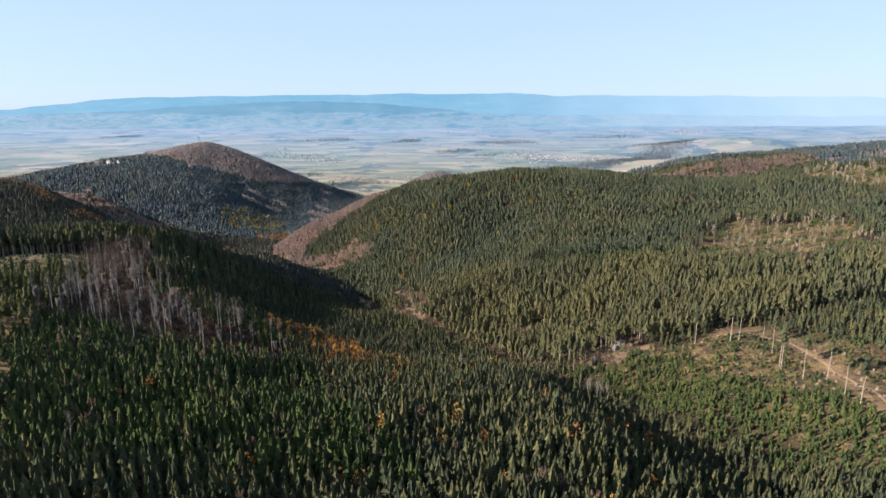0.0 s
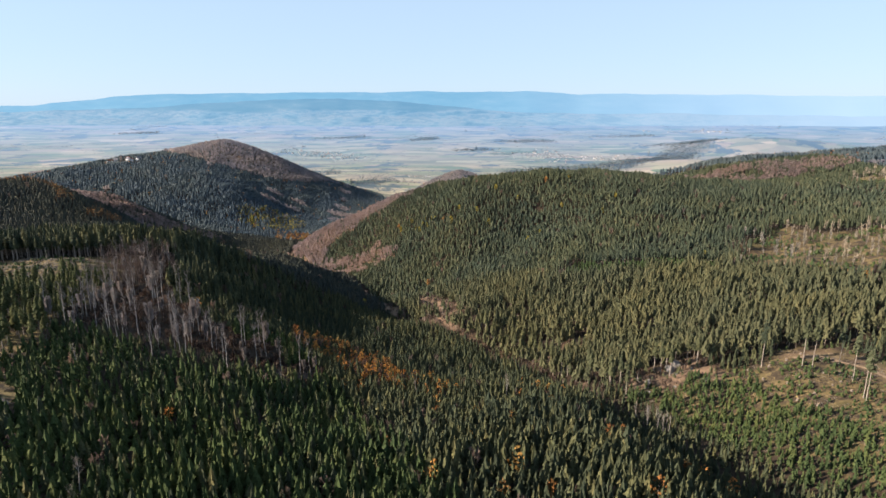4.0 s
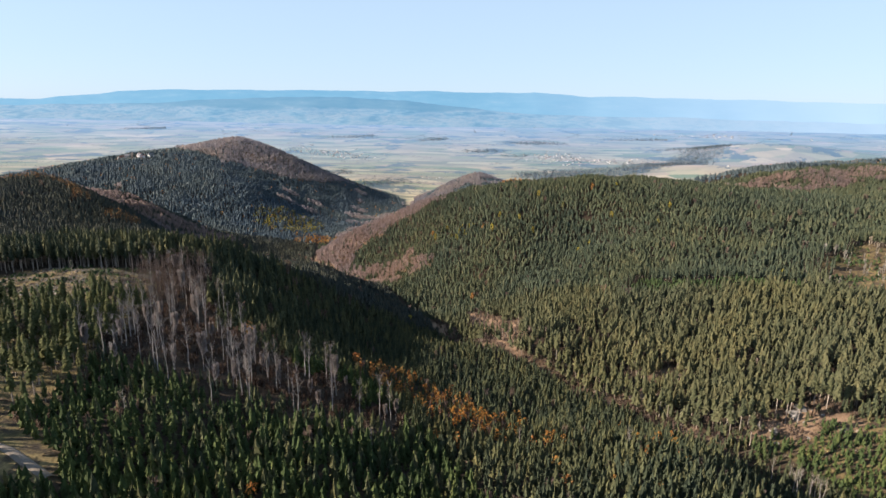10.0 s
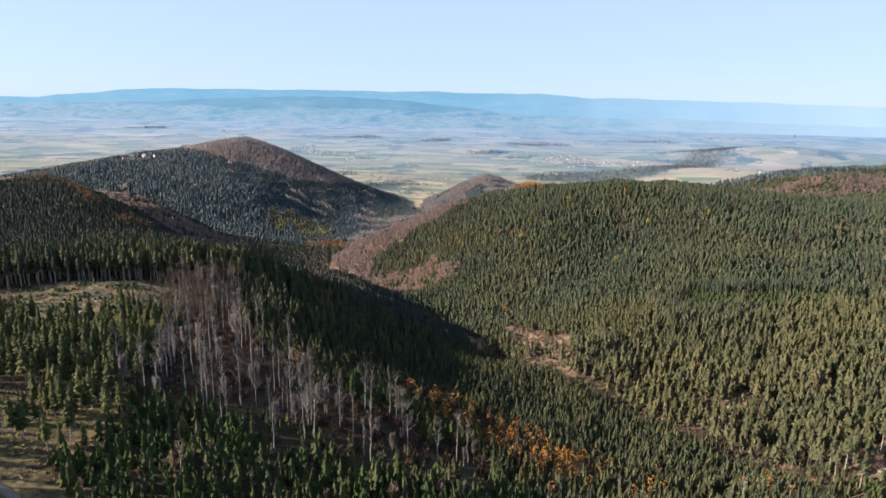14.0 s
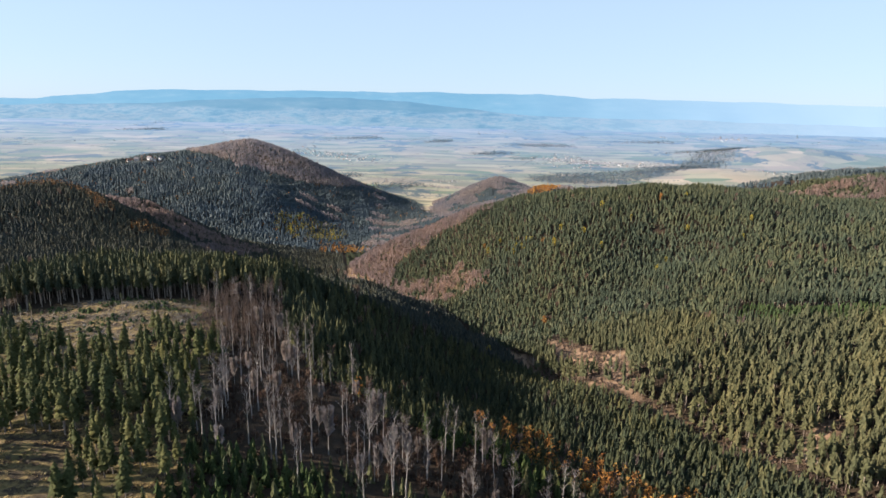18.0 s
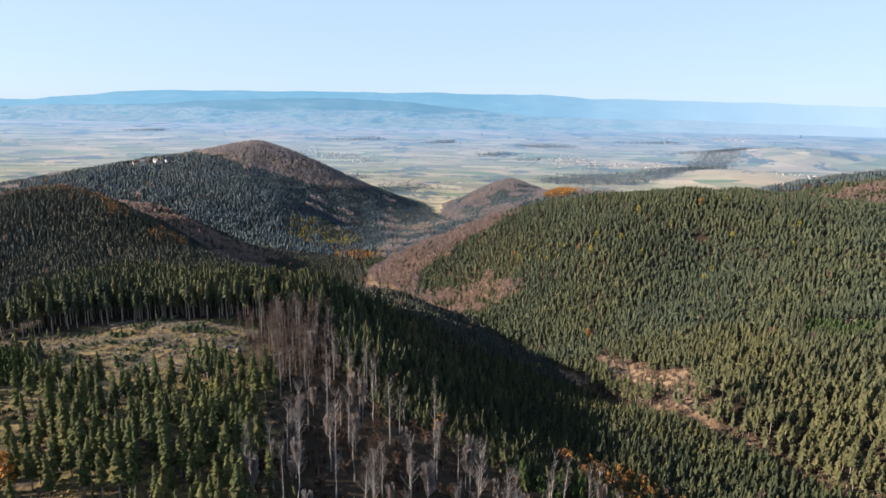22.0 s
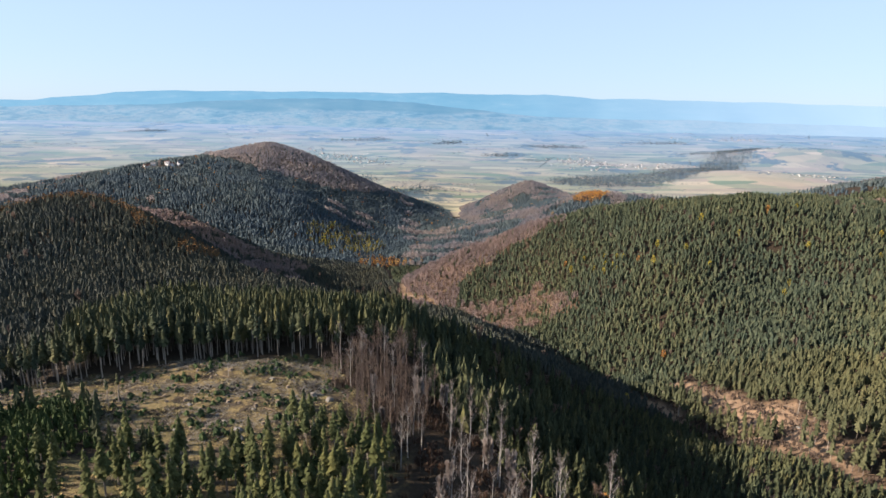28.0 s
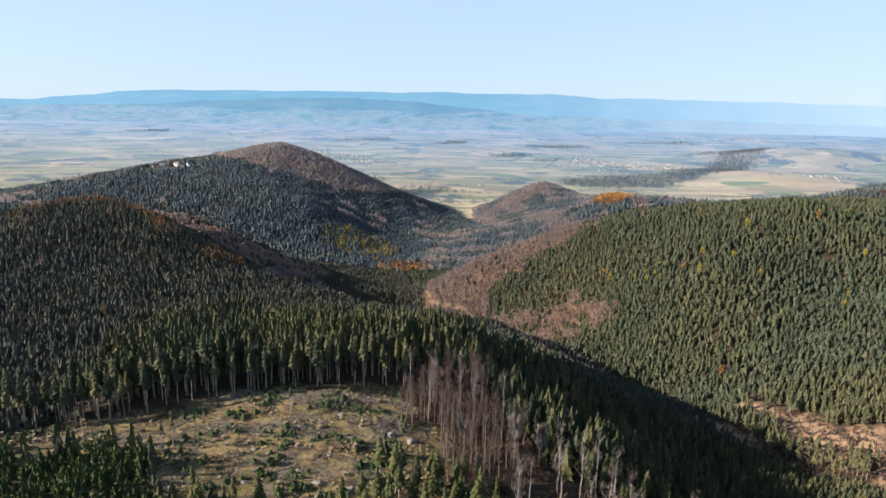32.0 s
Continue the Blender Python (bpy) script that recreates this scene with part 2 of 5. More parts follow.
def ground(x, y):
    x, y = np.asarray(x, float), np.asarray(y, float)
    z = np.empty(x.shape)
    flat_x, flat_y, flat_z = x.ravel(), y.ravel(), z.reshape(-1)
    for i in range(0, flat_x.size, 20000):
        s = slice(i, i + 20000)
        flat_z[s] = kernel(flat_x[s], flat_y[s]) @ WEIGHTS[:-1] + WEIGHTS[-1]
    z = flat_z.reshape(x.shape)
    near = np.clip((1500 - y) / 300, 0, 1)
    z = np.maximum(z, 60) + near * (1.6 * wave(x, y, 60, 1) + 0.6 * wave(x, y, 22, 2))
    z = z + 3.0 * np.clip((y - 560) / 80, 0, 1) * np.clip((1620 - y) / 90, 0, 1)
    k = np.clip((y - 1550) / 250, 0, 1)
    low = 68 + 3 * wave(x, y, 900, 3) + 100 * np.clip((y - 2500) / 1700, 0, 1) ** 1.4
    low = low + 62 * np.exp(-((x - 1500) / 420) ** 2 - ((y - 3050) / 170) ** 2) + 30 * np.exp(-((x - 900) / 300) ** 2 - ((y - 2350) / 160) ** 2)
    return z * (1 - k) + low * k


def inside(poly, x, y, rough=4.0):
    """Which places lie within an outline, whose edge wavers a little."""
    x, y = x + rough * wave(x, y, 25, 8), y + rough * wave(x, y, 25, 9)
    hit = np.zeros(x.shape, bool)
    for (ax, ay), (bx, by) in zip(poly, poly[1:] + poly[:1]):
        cross = (ay > y) != (by > y)
        with np.errstate(divide="ignore", invalid="ignore"):
            hit ^= cross & (x < ax + (y - ay) * (bx - ax) / ((by - ay) or 1e-9))
    return hit


def to_line(pts, x, y):
    """Distance to a line of points, and on which side (positive: right of its way)."""
    best, side = np.full(x.shape, 1e9), np.zeros(x.shape)
    for a, b in zip(pts, pts[1:]):
        ux, uy = b[0] - a[0], b[1] - a[1]
        ll = ux * ux + uy * uy
        s = np.clip(((x - a[0]) * ux + (y - a[1]) * uy) / ll, 0, 1)
        dx, dy = x - a[0] - s * ux, y - a[1] - s * uy
        d = np.hypot(dx, dy)
        side = np.where(d < best, np.sign(dx * uy - dy * ux), side)
        best = np.minimum(best, d)
    return best, side


# ---- outlines of stands and clearings ----
CLEARING = [(-352, 362), (-312, 374), (-289, 385), (-272, 390), (-250, 397), (-228, 402), (-222, 372), (-232, 350), (-240, 330), (-262, 318), (-278, 326), (-302, 350), (-345, 348)]
YOUNG = [(-440, 352), (-345, 346), (-302, 348), (-279, 322), (-292, 296), (-330, 280), (-430, 300)]
SPARSE = [(-240, 330), (-222, 372), (-207, 345), (-197, 300), (-182, 255), (-176, 228), (-196, 205), (-225, 185), (-260, 160), (-300, 250), (-290, 296), (-279, 322), (-262, 318)]
BEECH = [(-228, 402), (-222, 372), (-207, 345), (-197, 300), (-191, 263), (-145, 251), (-81, 236), (-66, 256), (-82, 276), (-120, 296), (-160, 322), (-190, 372), (-205, 415)]
BIRCH = [(-106, 335), (-84, 345), (-62, 326), (-30, 296), (-20, 284), (-24, 270), (-56, 260), (-66, 278), (-84, 302)]
EAST_CLEARING = [(68, 291), (100, 287), (129, 292), (167, 302), (192, 265), (192, 200), (160, 160), (140, 170), (125, 205), (95, 238)]
EAST_YOUNG = [(64, 291), (112, 284), (138, 240), (160, 190), (150, 160), (118, 185), (84, 250)]
UPPER_CLEARING = [(186, 446), (206, 470), (222, 512), (244, 510), (262, 530), (286, 498), (312, 500), (318, 450), (300, 420), (306, 380), (262, 392), (238, 380), (214, 420)]
FRONT_X, FRONT_Y = (-60, -20, 20, 75, 110, 150, 190, 230, 300), (520, 530, 520, 488, 482, 470, 462, 410, 360)   # far edge of the front stand on the eastern slope
GAP = [(74, 486), (86, 470), (110, 476), (138, 470), (166, 458), (188, 452), (184, 468), (160, 478), (132, 490), (108, 494), (88, 506)]
TOP_CLEARING = [(384, 664), (470, 645), (480, 560), (394, 526), (372, 600)]
RED_WOOD = [(-240, 806), (-205, 800), (-153, 806), (-98, 798), (-72, 775), (-128, 770), (-178, 763), (-176, 728), (-132, 703), (-105, 700), (-74, 651), (-116, 645), (-165, 620), (-205, 680), (-236, 760)]
RED_RIDGE = [(-245, 800), (-150, 802), (-95, 795), (-60, 800), (-100, 840), (-235, 870)]
LARCH_LEFT = [(-402, 648), (-384, 652), (-366, 630), (-372, 616), (-398, 622)]
BROWN_LEFT = [(-535, 770), (-490, 742), (-440, 735), (-400, 730), (-350, 680), (-300, 640), (-290, 660), (-330, 720), (-345, 790), (-345, 840), (-400, 838), (-450, 825), (-520, 812)]
LARCH_CREST = [(-590, 676), (-552, 681), (-516, 684), (-480, 682), (-450, 654), (-432, 636), (-424, 646), (-446, 668), (-478, 700), (-516, 705), (-552, 702), (-590, 696)]
PEAK_WOOD = [(-690, 1380), (-640, 1460), (-564, 1500), (-443, 1470), (-300, 1470), (-360, 1360), (-430, 1310), (-546, 1302), (-640, 1330)]
EAST_BROWN = [(250, 880), (330, 866), (430, 868), (560, 884), (560, 935), (430, 940), (320, 930)]
MID_WOOD = [(-190, 1430), (-80, 1500), (40, 1560), (40, 1500), (-60, 1420), (-160, 1380)]
LANDSLIP = [(-54, 530), (-36, 520), (-26, 500), (-14, 482), (-4, 464), (-8, 442), (-10, 424), (-16, 410), (-26, 424), (-32, 452), (-44, 490)]
SLIDE = [(34, 352), (46, 360), (60, 374), (66, 369), (54, 352), (44, 340)]
ROCK_BANK = [(62, 302), (70, 290), (88, 286), (106, 285), (114, 292), (108, 305), (96, 311), (80, 306)]
EDGE = [(-352, 362), (-333, 365), (-312, 374), (-289, 385), (-272, 390), (-250, 397), (-228, 403)]
TRACK = [(146, 294), (160, 294), (171, 278), (169, 240), (166, 205), (158, 165)]
ROAD = [(-215, 240), (-182, 207), (-160, 193), (-150, 187)]
STREAM = [p[:2] for p in LINES["stream"]]

DENSE_STAND = [(-256, 300), (-244, 318), (-232, 326), (-222, 350), (-208, 345), (-200, 300), (-190, 262), (-196, 240), (-225, 262), (-252, 280)]

def any_inside(polys, x, y):
    out = np.zeros(x.shape, bool)
    for p in polys:
        out |= inside(p, x, y)
    return out


# ---- the ground: one sheet to the foot of the mountains ----
def spaced(core, grow, end):
    out = [core]
    step = 6.0
    while out[-1] < end:
        step *= grow
        out.append(out[-1] + step)
    return out


gx = np.array([-520 - v for v in spaced(0, 1.035, 5200)][::-1] + list(np.arange(-514, 480, 6.0)) + [480 + v for v in spaced(0, 1.035, 5200)])
gy = np.array([-300, -220, -150, -100] + list(np.arange(-60, 820, 6.0)) + [820 + v for v in spaced(0, 1.02, 3900)])
GX, GY = np.meshgrid(gx, gy)
GZ = ground(GX, GY)


def grid_mesh(name, X, Y, Z, mat):
    n, m = X.shape
    me = bpy.data.meshes.new(name)
    i = np.arange(n * m).reshape(n, m)
    quads = np.stack([i[:-1, :-1], i[:-1, 1:], i[1:, 1:], i[1:, :-1]], -1).reshape(-1, 4)
    me.vertices.add(n * m)
    me.vertices.foreach_set("co", np.stack([X, Y, Z], -1).ravel().astype(np.float32))
    me.loops.add(quads.size)
    me.loops.foreach_set("vertex_index", quads.ravel().astype(np.int32))
    me.polygons.add(len(quads))
    me.polygons.foreach_set("loop_start", (np.arange(len(quads)) * 4).astype(np.int32))
    me.update(calc_edges=True)
    me.shade_smooth()
    me.materials.append(mat)
    return me


def ground_material():
    m, t, b = material("hill_and_plain_ground", 0.95)

    def cover(key):
        a = t.nodes.new("ShaderNodeAttribute")
        a.attribute_name = key
        return a.outputs["Fac"]
    fine, mid, big = noise_tex(t, 0.9, 6, 0.75), noise_tex(t, 0.2, 6, 0.7), noise_tex(t, 0.05, 4)
    floor_c = ramp(t, fine, [(0.3, (0.018, 0.014, 0.009)), (0.7, (0.050, 0.034, 0.021))])
    straw = ramp(t, mid, [(0.36, (0.040, 0.032, 0.025)), (0.47, (0.086, 0.066, 0.040)), (0.57, (0.255, 0.192, 0.085)), (0.68, (0.150, 0.116, 0.056))])
    straw = mix(t, ramp(t, big, [(0.52, (0, 0, 0)), (0.66, (0.75, 0.75, 0.75))]), straw, (0.086, 0.083, 0.028))
    straw = mix(t, 1.0, straw, ramp(t, fine, [(0.28, (0.45, 0.43, 0.42)), (0.72, (1.3, 1.28, 1.22))]), "MULTIPLY")
    soil = ramp(t, fine, [(0.25, (0.132, 0.079, 0.048)), (0.55, (0.264, 0.175, 0.109)), (0.8, (0.343, 0.271, 0.191))])
    c = mix(t, cover("grass"), floor_c, straw)
    c = mix(t, cover("soil"), c, soil)
    t.links.new(c, b.inputs["Base Color"])
    k = node(t, "ShaderNodeBump", Strength=0.7, Distance=0.4)
    t.links.new(fine, k.inputs["Height"])
    t.links.new(k.outputs[0], b.inputs["Normal"])
    return m


def plain_material():
    """Strip fields in several crops; far-off haze is painted in by a dimmed base and blue emission."""
    m, t, b = material("plain_fields", 1.0)
    pos = place(t)
    stretch = node(t, "ShaderNodeVectorMath")
    stretch.operation = "MULTIPLY"
    stretch.inputs[1].default_value = (0.0062, 0.0170, 0.0)
    t.links.new(pos, stretch.inputs[0])
    warp = node(t, "ShaderNodeTexNoise", Scale=0.0016, Detail=4.0)
    t.links.new(pos, warp.inputs["Vector"])
    warped = node(t, "ShaderNodeVectorMath")
    warped.operation = "ADD"
    t.links.new(stretch.outputs[0], warped.inputs[0])
    t.links.new(warp.outputs["Color"], warped.inputs[1])
    cells = node(t, "ShaderNodeTexVoronoi", Scale=1.0, Randomness=0.95)
    t.links.new(warped.outputs[0], cells.inputs["Vector"])
    pick = t.nodes.new("ShaderNodeSeparateColor")
    t.links.new(cells.outputs["Color"], pick.inputs[0])
    field = ramp(t, pick.outputs[0], [(0.0, (0.150, 0.160, 0.110)), (0.15, (0.400, 0.325, 0.215)), (0.28, (0.130, 0.185, 0.095)), (0.42, (0.480, 0.390, 0.270)), (0.56, (0.215, 0.235, 0.135)), (0.70, (0.380, 0.290, 0.215)), (0.85, (0.155, 0.190, 0.115)), (1.0, (0.330, 0.275, 0.190))])
    field = mix(t, 1.0, field, ramp(t, noise_tex(t, 0.012, 6, 0.7), [(0.3, (0.82, 0.83, 0.86)), (0.7, (1.08, 1.06, 1.02))]), "MULTIPLY")
    broad = ramp(t, noise_tex(t, 0.0016, 3, 0.5), [(0.35, (0.80, 0.92, 0.86)), (0.65, (1.12, 1.05, 0.98))])
    field = mix(t, 1.0, mix(t, 1.0, field, broad, "MULTIPLY"), (0.86, 0.86, 0.88), "MULTIPLY")
    scrub = ramp(t, noise_tex(t, 0.0055, 6, 0.72), [(0.56, (0, 0, 0)), (0.585, (0.9, 0.9, 0.9))])
    field = mix(t, scrub, field, (0.055, 0.080, 0.085))
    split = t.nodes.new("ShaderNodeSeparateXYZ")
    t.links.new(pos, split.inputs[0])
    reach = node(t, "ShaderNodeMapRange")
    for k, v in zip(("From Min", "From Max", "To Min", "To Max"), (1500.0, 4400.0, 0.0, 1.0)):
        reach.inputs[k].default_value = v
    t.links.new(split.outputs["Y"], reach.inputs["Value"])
    # painted haze: base dimmed with distance, blue emission added in step
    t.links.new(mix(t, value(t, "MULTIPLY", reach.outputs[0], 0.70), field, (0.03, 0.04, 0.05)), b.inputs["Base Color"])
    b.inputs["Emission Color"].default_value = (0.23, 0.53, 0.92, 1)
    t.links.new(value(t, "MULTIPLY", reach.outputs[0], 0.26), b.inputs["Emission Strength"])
    return m


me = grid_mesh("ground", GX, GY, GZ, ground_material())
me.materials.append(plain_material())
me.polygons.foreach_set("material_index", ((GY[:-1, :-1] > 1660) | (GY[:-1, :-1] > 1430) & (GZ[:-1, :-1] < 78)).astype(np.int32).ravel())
stream_far, stream_side = to_line(STREAM, GX, GY)
bank = (stream_far < np.where(GY > 425, 10, 5)) & (stream_side > 0) & (GY > 285) & (GY < 530) & (wave(GX, GY, 45, 20) > -0.2)
grassy = np.zeros(GX.shape)
for poly in (CLEARING, SPARSE, EAST_CLEARING, UPPER_CLEARING, TOP_CLEARING):
    grassy = np.maximum(grassy, inside(poly, GX, GY))
grassy = np.where(inside(EAST_CLEARING, GX, GY), 0.6, np.where(any_inside((UPPER_CLEARING, TOP_CLEARING), GX, GY), 0.6 + 0.25 * wave(GX, GY, 30, 44), grassy))
grassy = np.maximum(grassy, (to_line(ROAD, GX, GY)[0] < 11) * (GX < -152))
soily = np.maximum(np.maximum(inside(LANDSLIP, GX, GY), inside(SLIDE, GX, GY, 2.0)), 0.8 * bank)
soily = np.maximum(soily, 0.75 * inside(ROCK_BANK, GX, GY))
for poly in (RED_WOOD, RED_RIDGE, PEAK_WOOD, BROWN_LEFT):
    soily = np.maximum(soily, 0.45 * inside(poly, GX, GY))
soily = np.maximum(soily, 0.4 * (to_line(TRACK, GX, GY)[0] < 3.5))
for key, vals in (("grass", grassy), ("soil", soily)):
    me.attributes.new(key, "FLOAT", "POINT").data.foreach_set("value", np.asarray(vals, np.float32).ravel())
tagged(new("ground", me), "wooded hills with straw-coloured clearings falling to a plain of pale fields", "ground", kind="structure")

# ---- far mountains ----
def mountain(name, depth, xs, tops, seed, air, glow, foot):
    """A far wooded range as a backdrop: woods above, patchy fields at its foot; air is the haze's light, painted in as
    emission.
    """
    m, t, b = material(name + "_woods", 1.0)
    flat = node(t, "ShaderNodeVectorMath")
    flat.operation = "MULTIPLY"
    flat.inputs[1].default_value = (0.0042, 0.004, 0.022)
    t.links.new(place(t), flat.inputs[0])
    n = noise_tex(t, 1.0, 7, 0.66, flat.outputs[0])
    broad = noise_tex(t, 0.35, 3, 0.5, flat.outputs[0])
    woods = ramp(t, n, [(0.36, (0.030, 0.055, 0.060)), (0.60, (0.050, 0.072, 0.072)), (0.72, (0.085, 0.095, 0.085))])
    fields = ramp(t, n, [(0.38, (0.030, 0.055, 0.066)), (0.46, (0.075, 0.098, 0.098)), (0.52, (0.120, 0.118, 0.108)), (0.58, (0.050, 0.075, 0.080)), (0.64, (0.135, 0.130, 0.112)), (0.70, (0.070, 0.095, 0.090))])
    split = t.nodes.new("ShaderNodeSeparateXYZ")
    t.links.new(place(t), split.inputs[0])
    climb = node(t, "ShaderNodeMapRange")
    for k, v_ in zip(("From Min", "From Max", "To Min", "To Max"), (foot, foot + 70.0, 0.0, 1.0)):
        climb.inputs[k].default_value = v_
    t.links.new(split.outputs["Z"], climb.inputs["Value"])
    high = value(t, "ADD", climb.outputs[0], value(t, "MULTIPLY", value(t, "SUBTRACT", broad, 0.5), 2.2))
    c = mix(t, ramp(t, high, [(0.35, (0, 0, 0)), (0.65, (1, 1, 1))]), fields, woods)
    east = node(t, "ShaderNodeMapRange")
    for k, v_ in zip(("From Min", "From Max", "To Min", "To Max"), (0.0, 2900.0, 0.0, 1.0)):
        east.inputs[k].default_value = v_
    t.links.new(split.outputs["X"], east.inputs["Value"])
    # no real haze: base flattened eastwards, glow turned from blue to pale
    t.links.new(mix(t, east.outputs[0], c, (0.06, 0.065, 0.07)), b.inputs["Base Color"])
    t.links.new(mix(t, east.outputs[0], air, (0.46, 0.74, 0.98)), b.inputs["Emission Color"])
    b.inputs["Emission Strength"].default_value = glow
    x = np.linspace(-4600, 4600, 300)
    v = np.linspace(0, 1, 16)
    X, V = np.meshgrid(x, v)
    top = np.interp(X, xs, tops) + 5 * wave(X, X * 0, 420, seed) + 2 * wave(X, X * 0, 130, seed + 1)
    Y = depth - 420 * (1 - V) + 40 * wave(X, V * 300, 900, seed + 2) * (1 - V)
    Z = 75 + (top - 75) * (V ** 1.3) + 8 * wave(X, V * 500, 500, seed + 3) * V * (1 - V) * 4
    tagged(new(name, grid_mesh(name, X, Y, Z, m)), "long forested mountain range with blue haze as a glow", "mountains", kind="structure")


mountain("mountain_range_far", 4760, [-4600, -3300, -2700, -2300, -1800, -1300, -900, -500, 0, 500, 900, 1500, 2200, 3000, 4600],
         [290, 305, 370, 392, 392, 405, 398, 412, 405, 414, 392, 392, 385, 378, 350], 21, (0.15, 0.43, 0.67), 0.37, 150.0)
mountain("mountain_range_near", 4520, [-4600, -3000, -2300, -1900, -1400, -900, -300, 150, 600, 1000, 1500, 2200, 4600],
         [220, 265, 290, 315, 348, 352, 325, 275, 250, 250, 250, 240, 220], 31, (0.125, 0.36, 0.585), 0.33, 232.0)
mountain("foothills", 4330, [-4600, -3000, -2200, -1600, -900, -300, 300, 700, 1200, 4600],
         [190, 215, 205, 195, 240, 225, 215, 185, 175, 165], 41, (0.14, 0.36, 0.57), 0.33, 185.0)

# ---- trees as shapes of height 1 and radius 1 ----
def join(pieces):
    """Stacks (verts, tris, slot) pieces."""
    v, f, s, n = [], [], [], 0
    for pv, pf, slot in pieces:
        v.append(np.asarray(pv, float)), f.append(np.asarray(pf, int) + n), s.append(np.full(len(pf), slot))
        n += len(pv)
    return np.concatenate(v), np.concatenate(f), np.concatenate(s)


def spruce_shape(tiers, points, bottom, seed, trunk=True, shape=0.9, notch=0.45):
    """A pointed spruce: whorls of ragged, drooping boughs, each tier wider than the one above."""
    r = np.random.RandomState(seed)
    pieces = []
    lean = r.uniform(0, 6.28)
    for i in range(tiers):
        u = i / tiers
        z = bottom + (1 - bottom) * u ** 0.92
        step = (1 - bottom) / tiers
        rad = (1 - u) ** shape * (0.72 + 0.28 * min(1, (i + 1) / 2)) * r.uniform(0.84, 1.14)
        a = (np.arange(points) + r.uniform(-0.25, 0.25, points)) / points * 2 * np.pi + r.uniform(0, 6)
        rr = rad * np.where(np.arange(points) % 2, notch, 1.0) * r.uniform(0.62, 1.22, points) * (1 + 0.16 * np.cos(a - lean))
        zz = z + r.uniform(-0.45, 0.30, points) * step - 0.30 * step * (rr / max(rad, 1e-3))
        tip = min(1.0, z + step * r.uniform(1.25, 1.75)) if i < tiers - 1 else 1.0
        v = [(r.uniform(-0.05, 0.05) * rad, r.uniform(-0.05, 0.05) * rad, tip)] + [(q * math.cos(b), q * math.sin(b), h) for q, b, h in zip(rr, a, zz)]
        pieces.append((v, [(0, 1 + k, 1 + (k + 1) % points) for k in range(points)], 0))
    if trunk:
        v = [(0.09 * math.cos(b), 0.09 * math.sin(b), 0) for b in (0, 2.1, 4.2)] + [(0.05 * math.cos(b), 0.05 * math.sin(b), bottom + 0.3 * (1 - bottom)) for b in (0, 2.1, 4.2)]
        pieces.append((v, [(k, (k + 1) % 3, 3 + (k + 1) % 3) for k in range(3)] + [(k, 3 + (k + 1) % 3, 3 + k) for k in range(3)], 1))
    return join(pieces)


def leafy_shape(clumps, seed, low=0.2, tuft=0.42):
    """A round, ragged broadleaf crown of loose tufts."""
    r = np.random.RandomState(seed)
    pieces = []
    for i in range(clumps):
        h = r.uniform(low, 1)
        q = math.sqrt(r.uniform(0, 1)) * math.sin(math.pi * min(0.97, max(0.12, (h - low) / (1 - low)))) ** 0.6
        b = r.uniform(0, 6.28)
        c = np.array((q * math.cos(b), q * math.sin(b), h))
        d = r.normal(size=(4, 3))
        d /= np.linalg.norm(d, axis=1)[:, None]
        pieces.append((c + d * np.array((tuft, tuft, tuft * 0.24)), [(0, 1, 2), (0, 2, 3), (0, 3, 1), (1, 3, 2)], 0))
    v = [(0.05 * math.cos(b), 0.05 * math.sin(b), 0) for b in (0, 2.1, 4.2)] + [(0, 0, 0.8)]
    pieces.append((v, [(0, 1, 3), (1, 2, 3), (2, 0, 3)], 1))
    return join(pieces)


def bare_shape(twigs, seed, low=0.3, thin=1.0):
    """A leafless broadleaf tree of thin rising shoots, for woods some way off."""
    r = np.random.RandomState(seed)
    pieces = []
    for i in range(twigs):
        b, z0 = r.uniform(0, 6.28), r.uniform(low, 0.75)
        reach, up = r.uniform(0.35, 1.0), r.uniform(0.15, 0.42)
        tip = (reach * math.cos(b), reach * math.sin(b), min(1, z0 + up))
        w = r.uniform(0.10, 0.2) * thin
        c, s = math.cos(b + 1.57) * w, math.sin(b + 1.57) * w
        pieces.append(([(0.1 * math.cos(b), 0.1 * math.sin(b), z0), (tip[0] * 0.7 + c, tip[1] * 0.7 + s, tip[2]), (tip[0] - c * 0.5, tip[1] - s * 0.5, tip[2] - 0.06)], [(0, 1, 2)], 0))
    v = [(0.06 * math.cos(b), 0.06 * math.sin(b), 0) for b in (0, 2.1, 4.2)] + [(0, 0, 0.95)]
    pieces.append((v, [(0, 1, 3), (1, 2, 3), (2, 0, 3)], 1))
    return join(pieces)


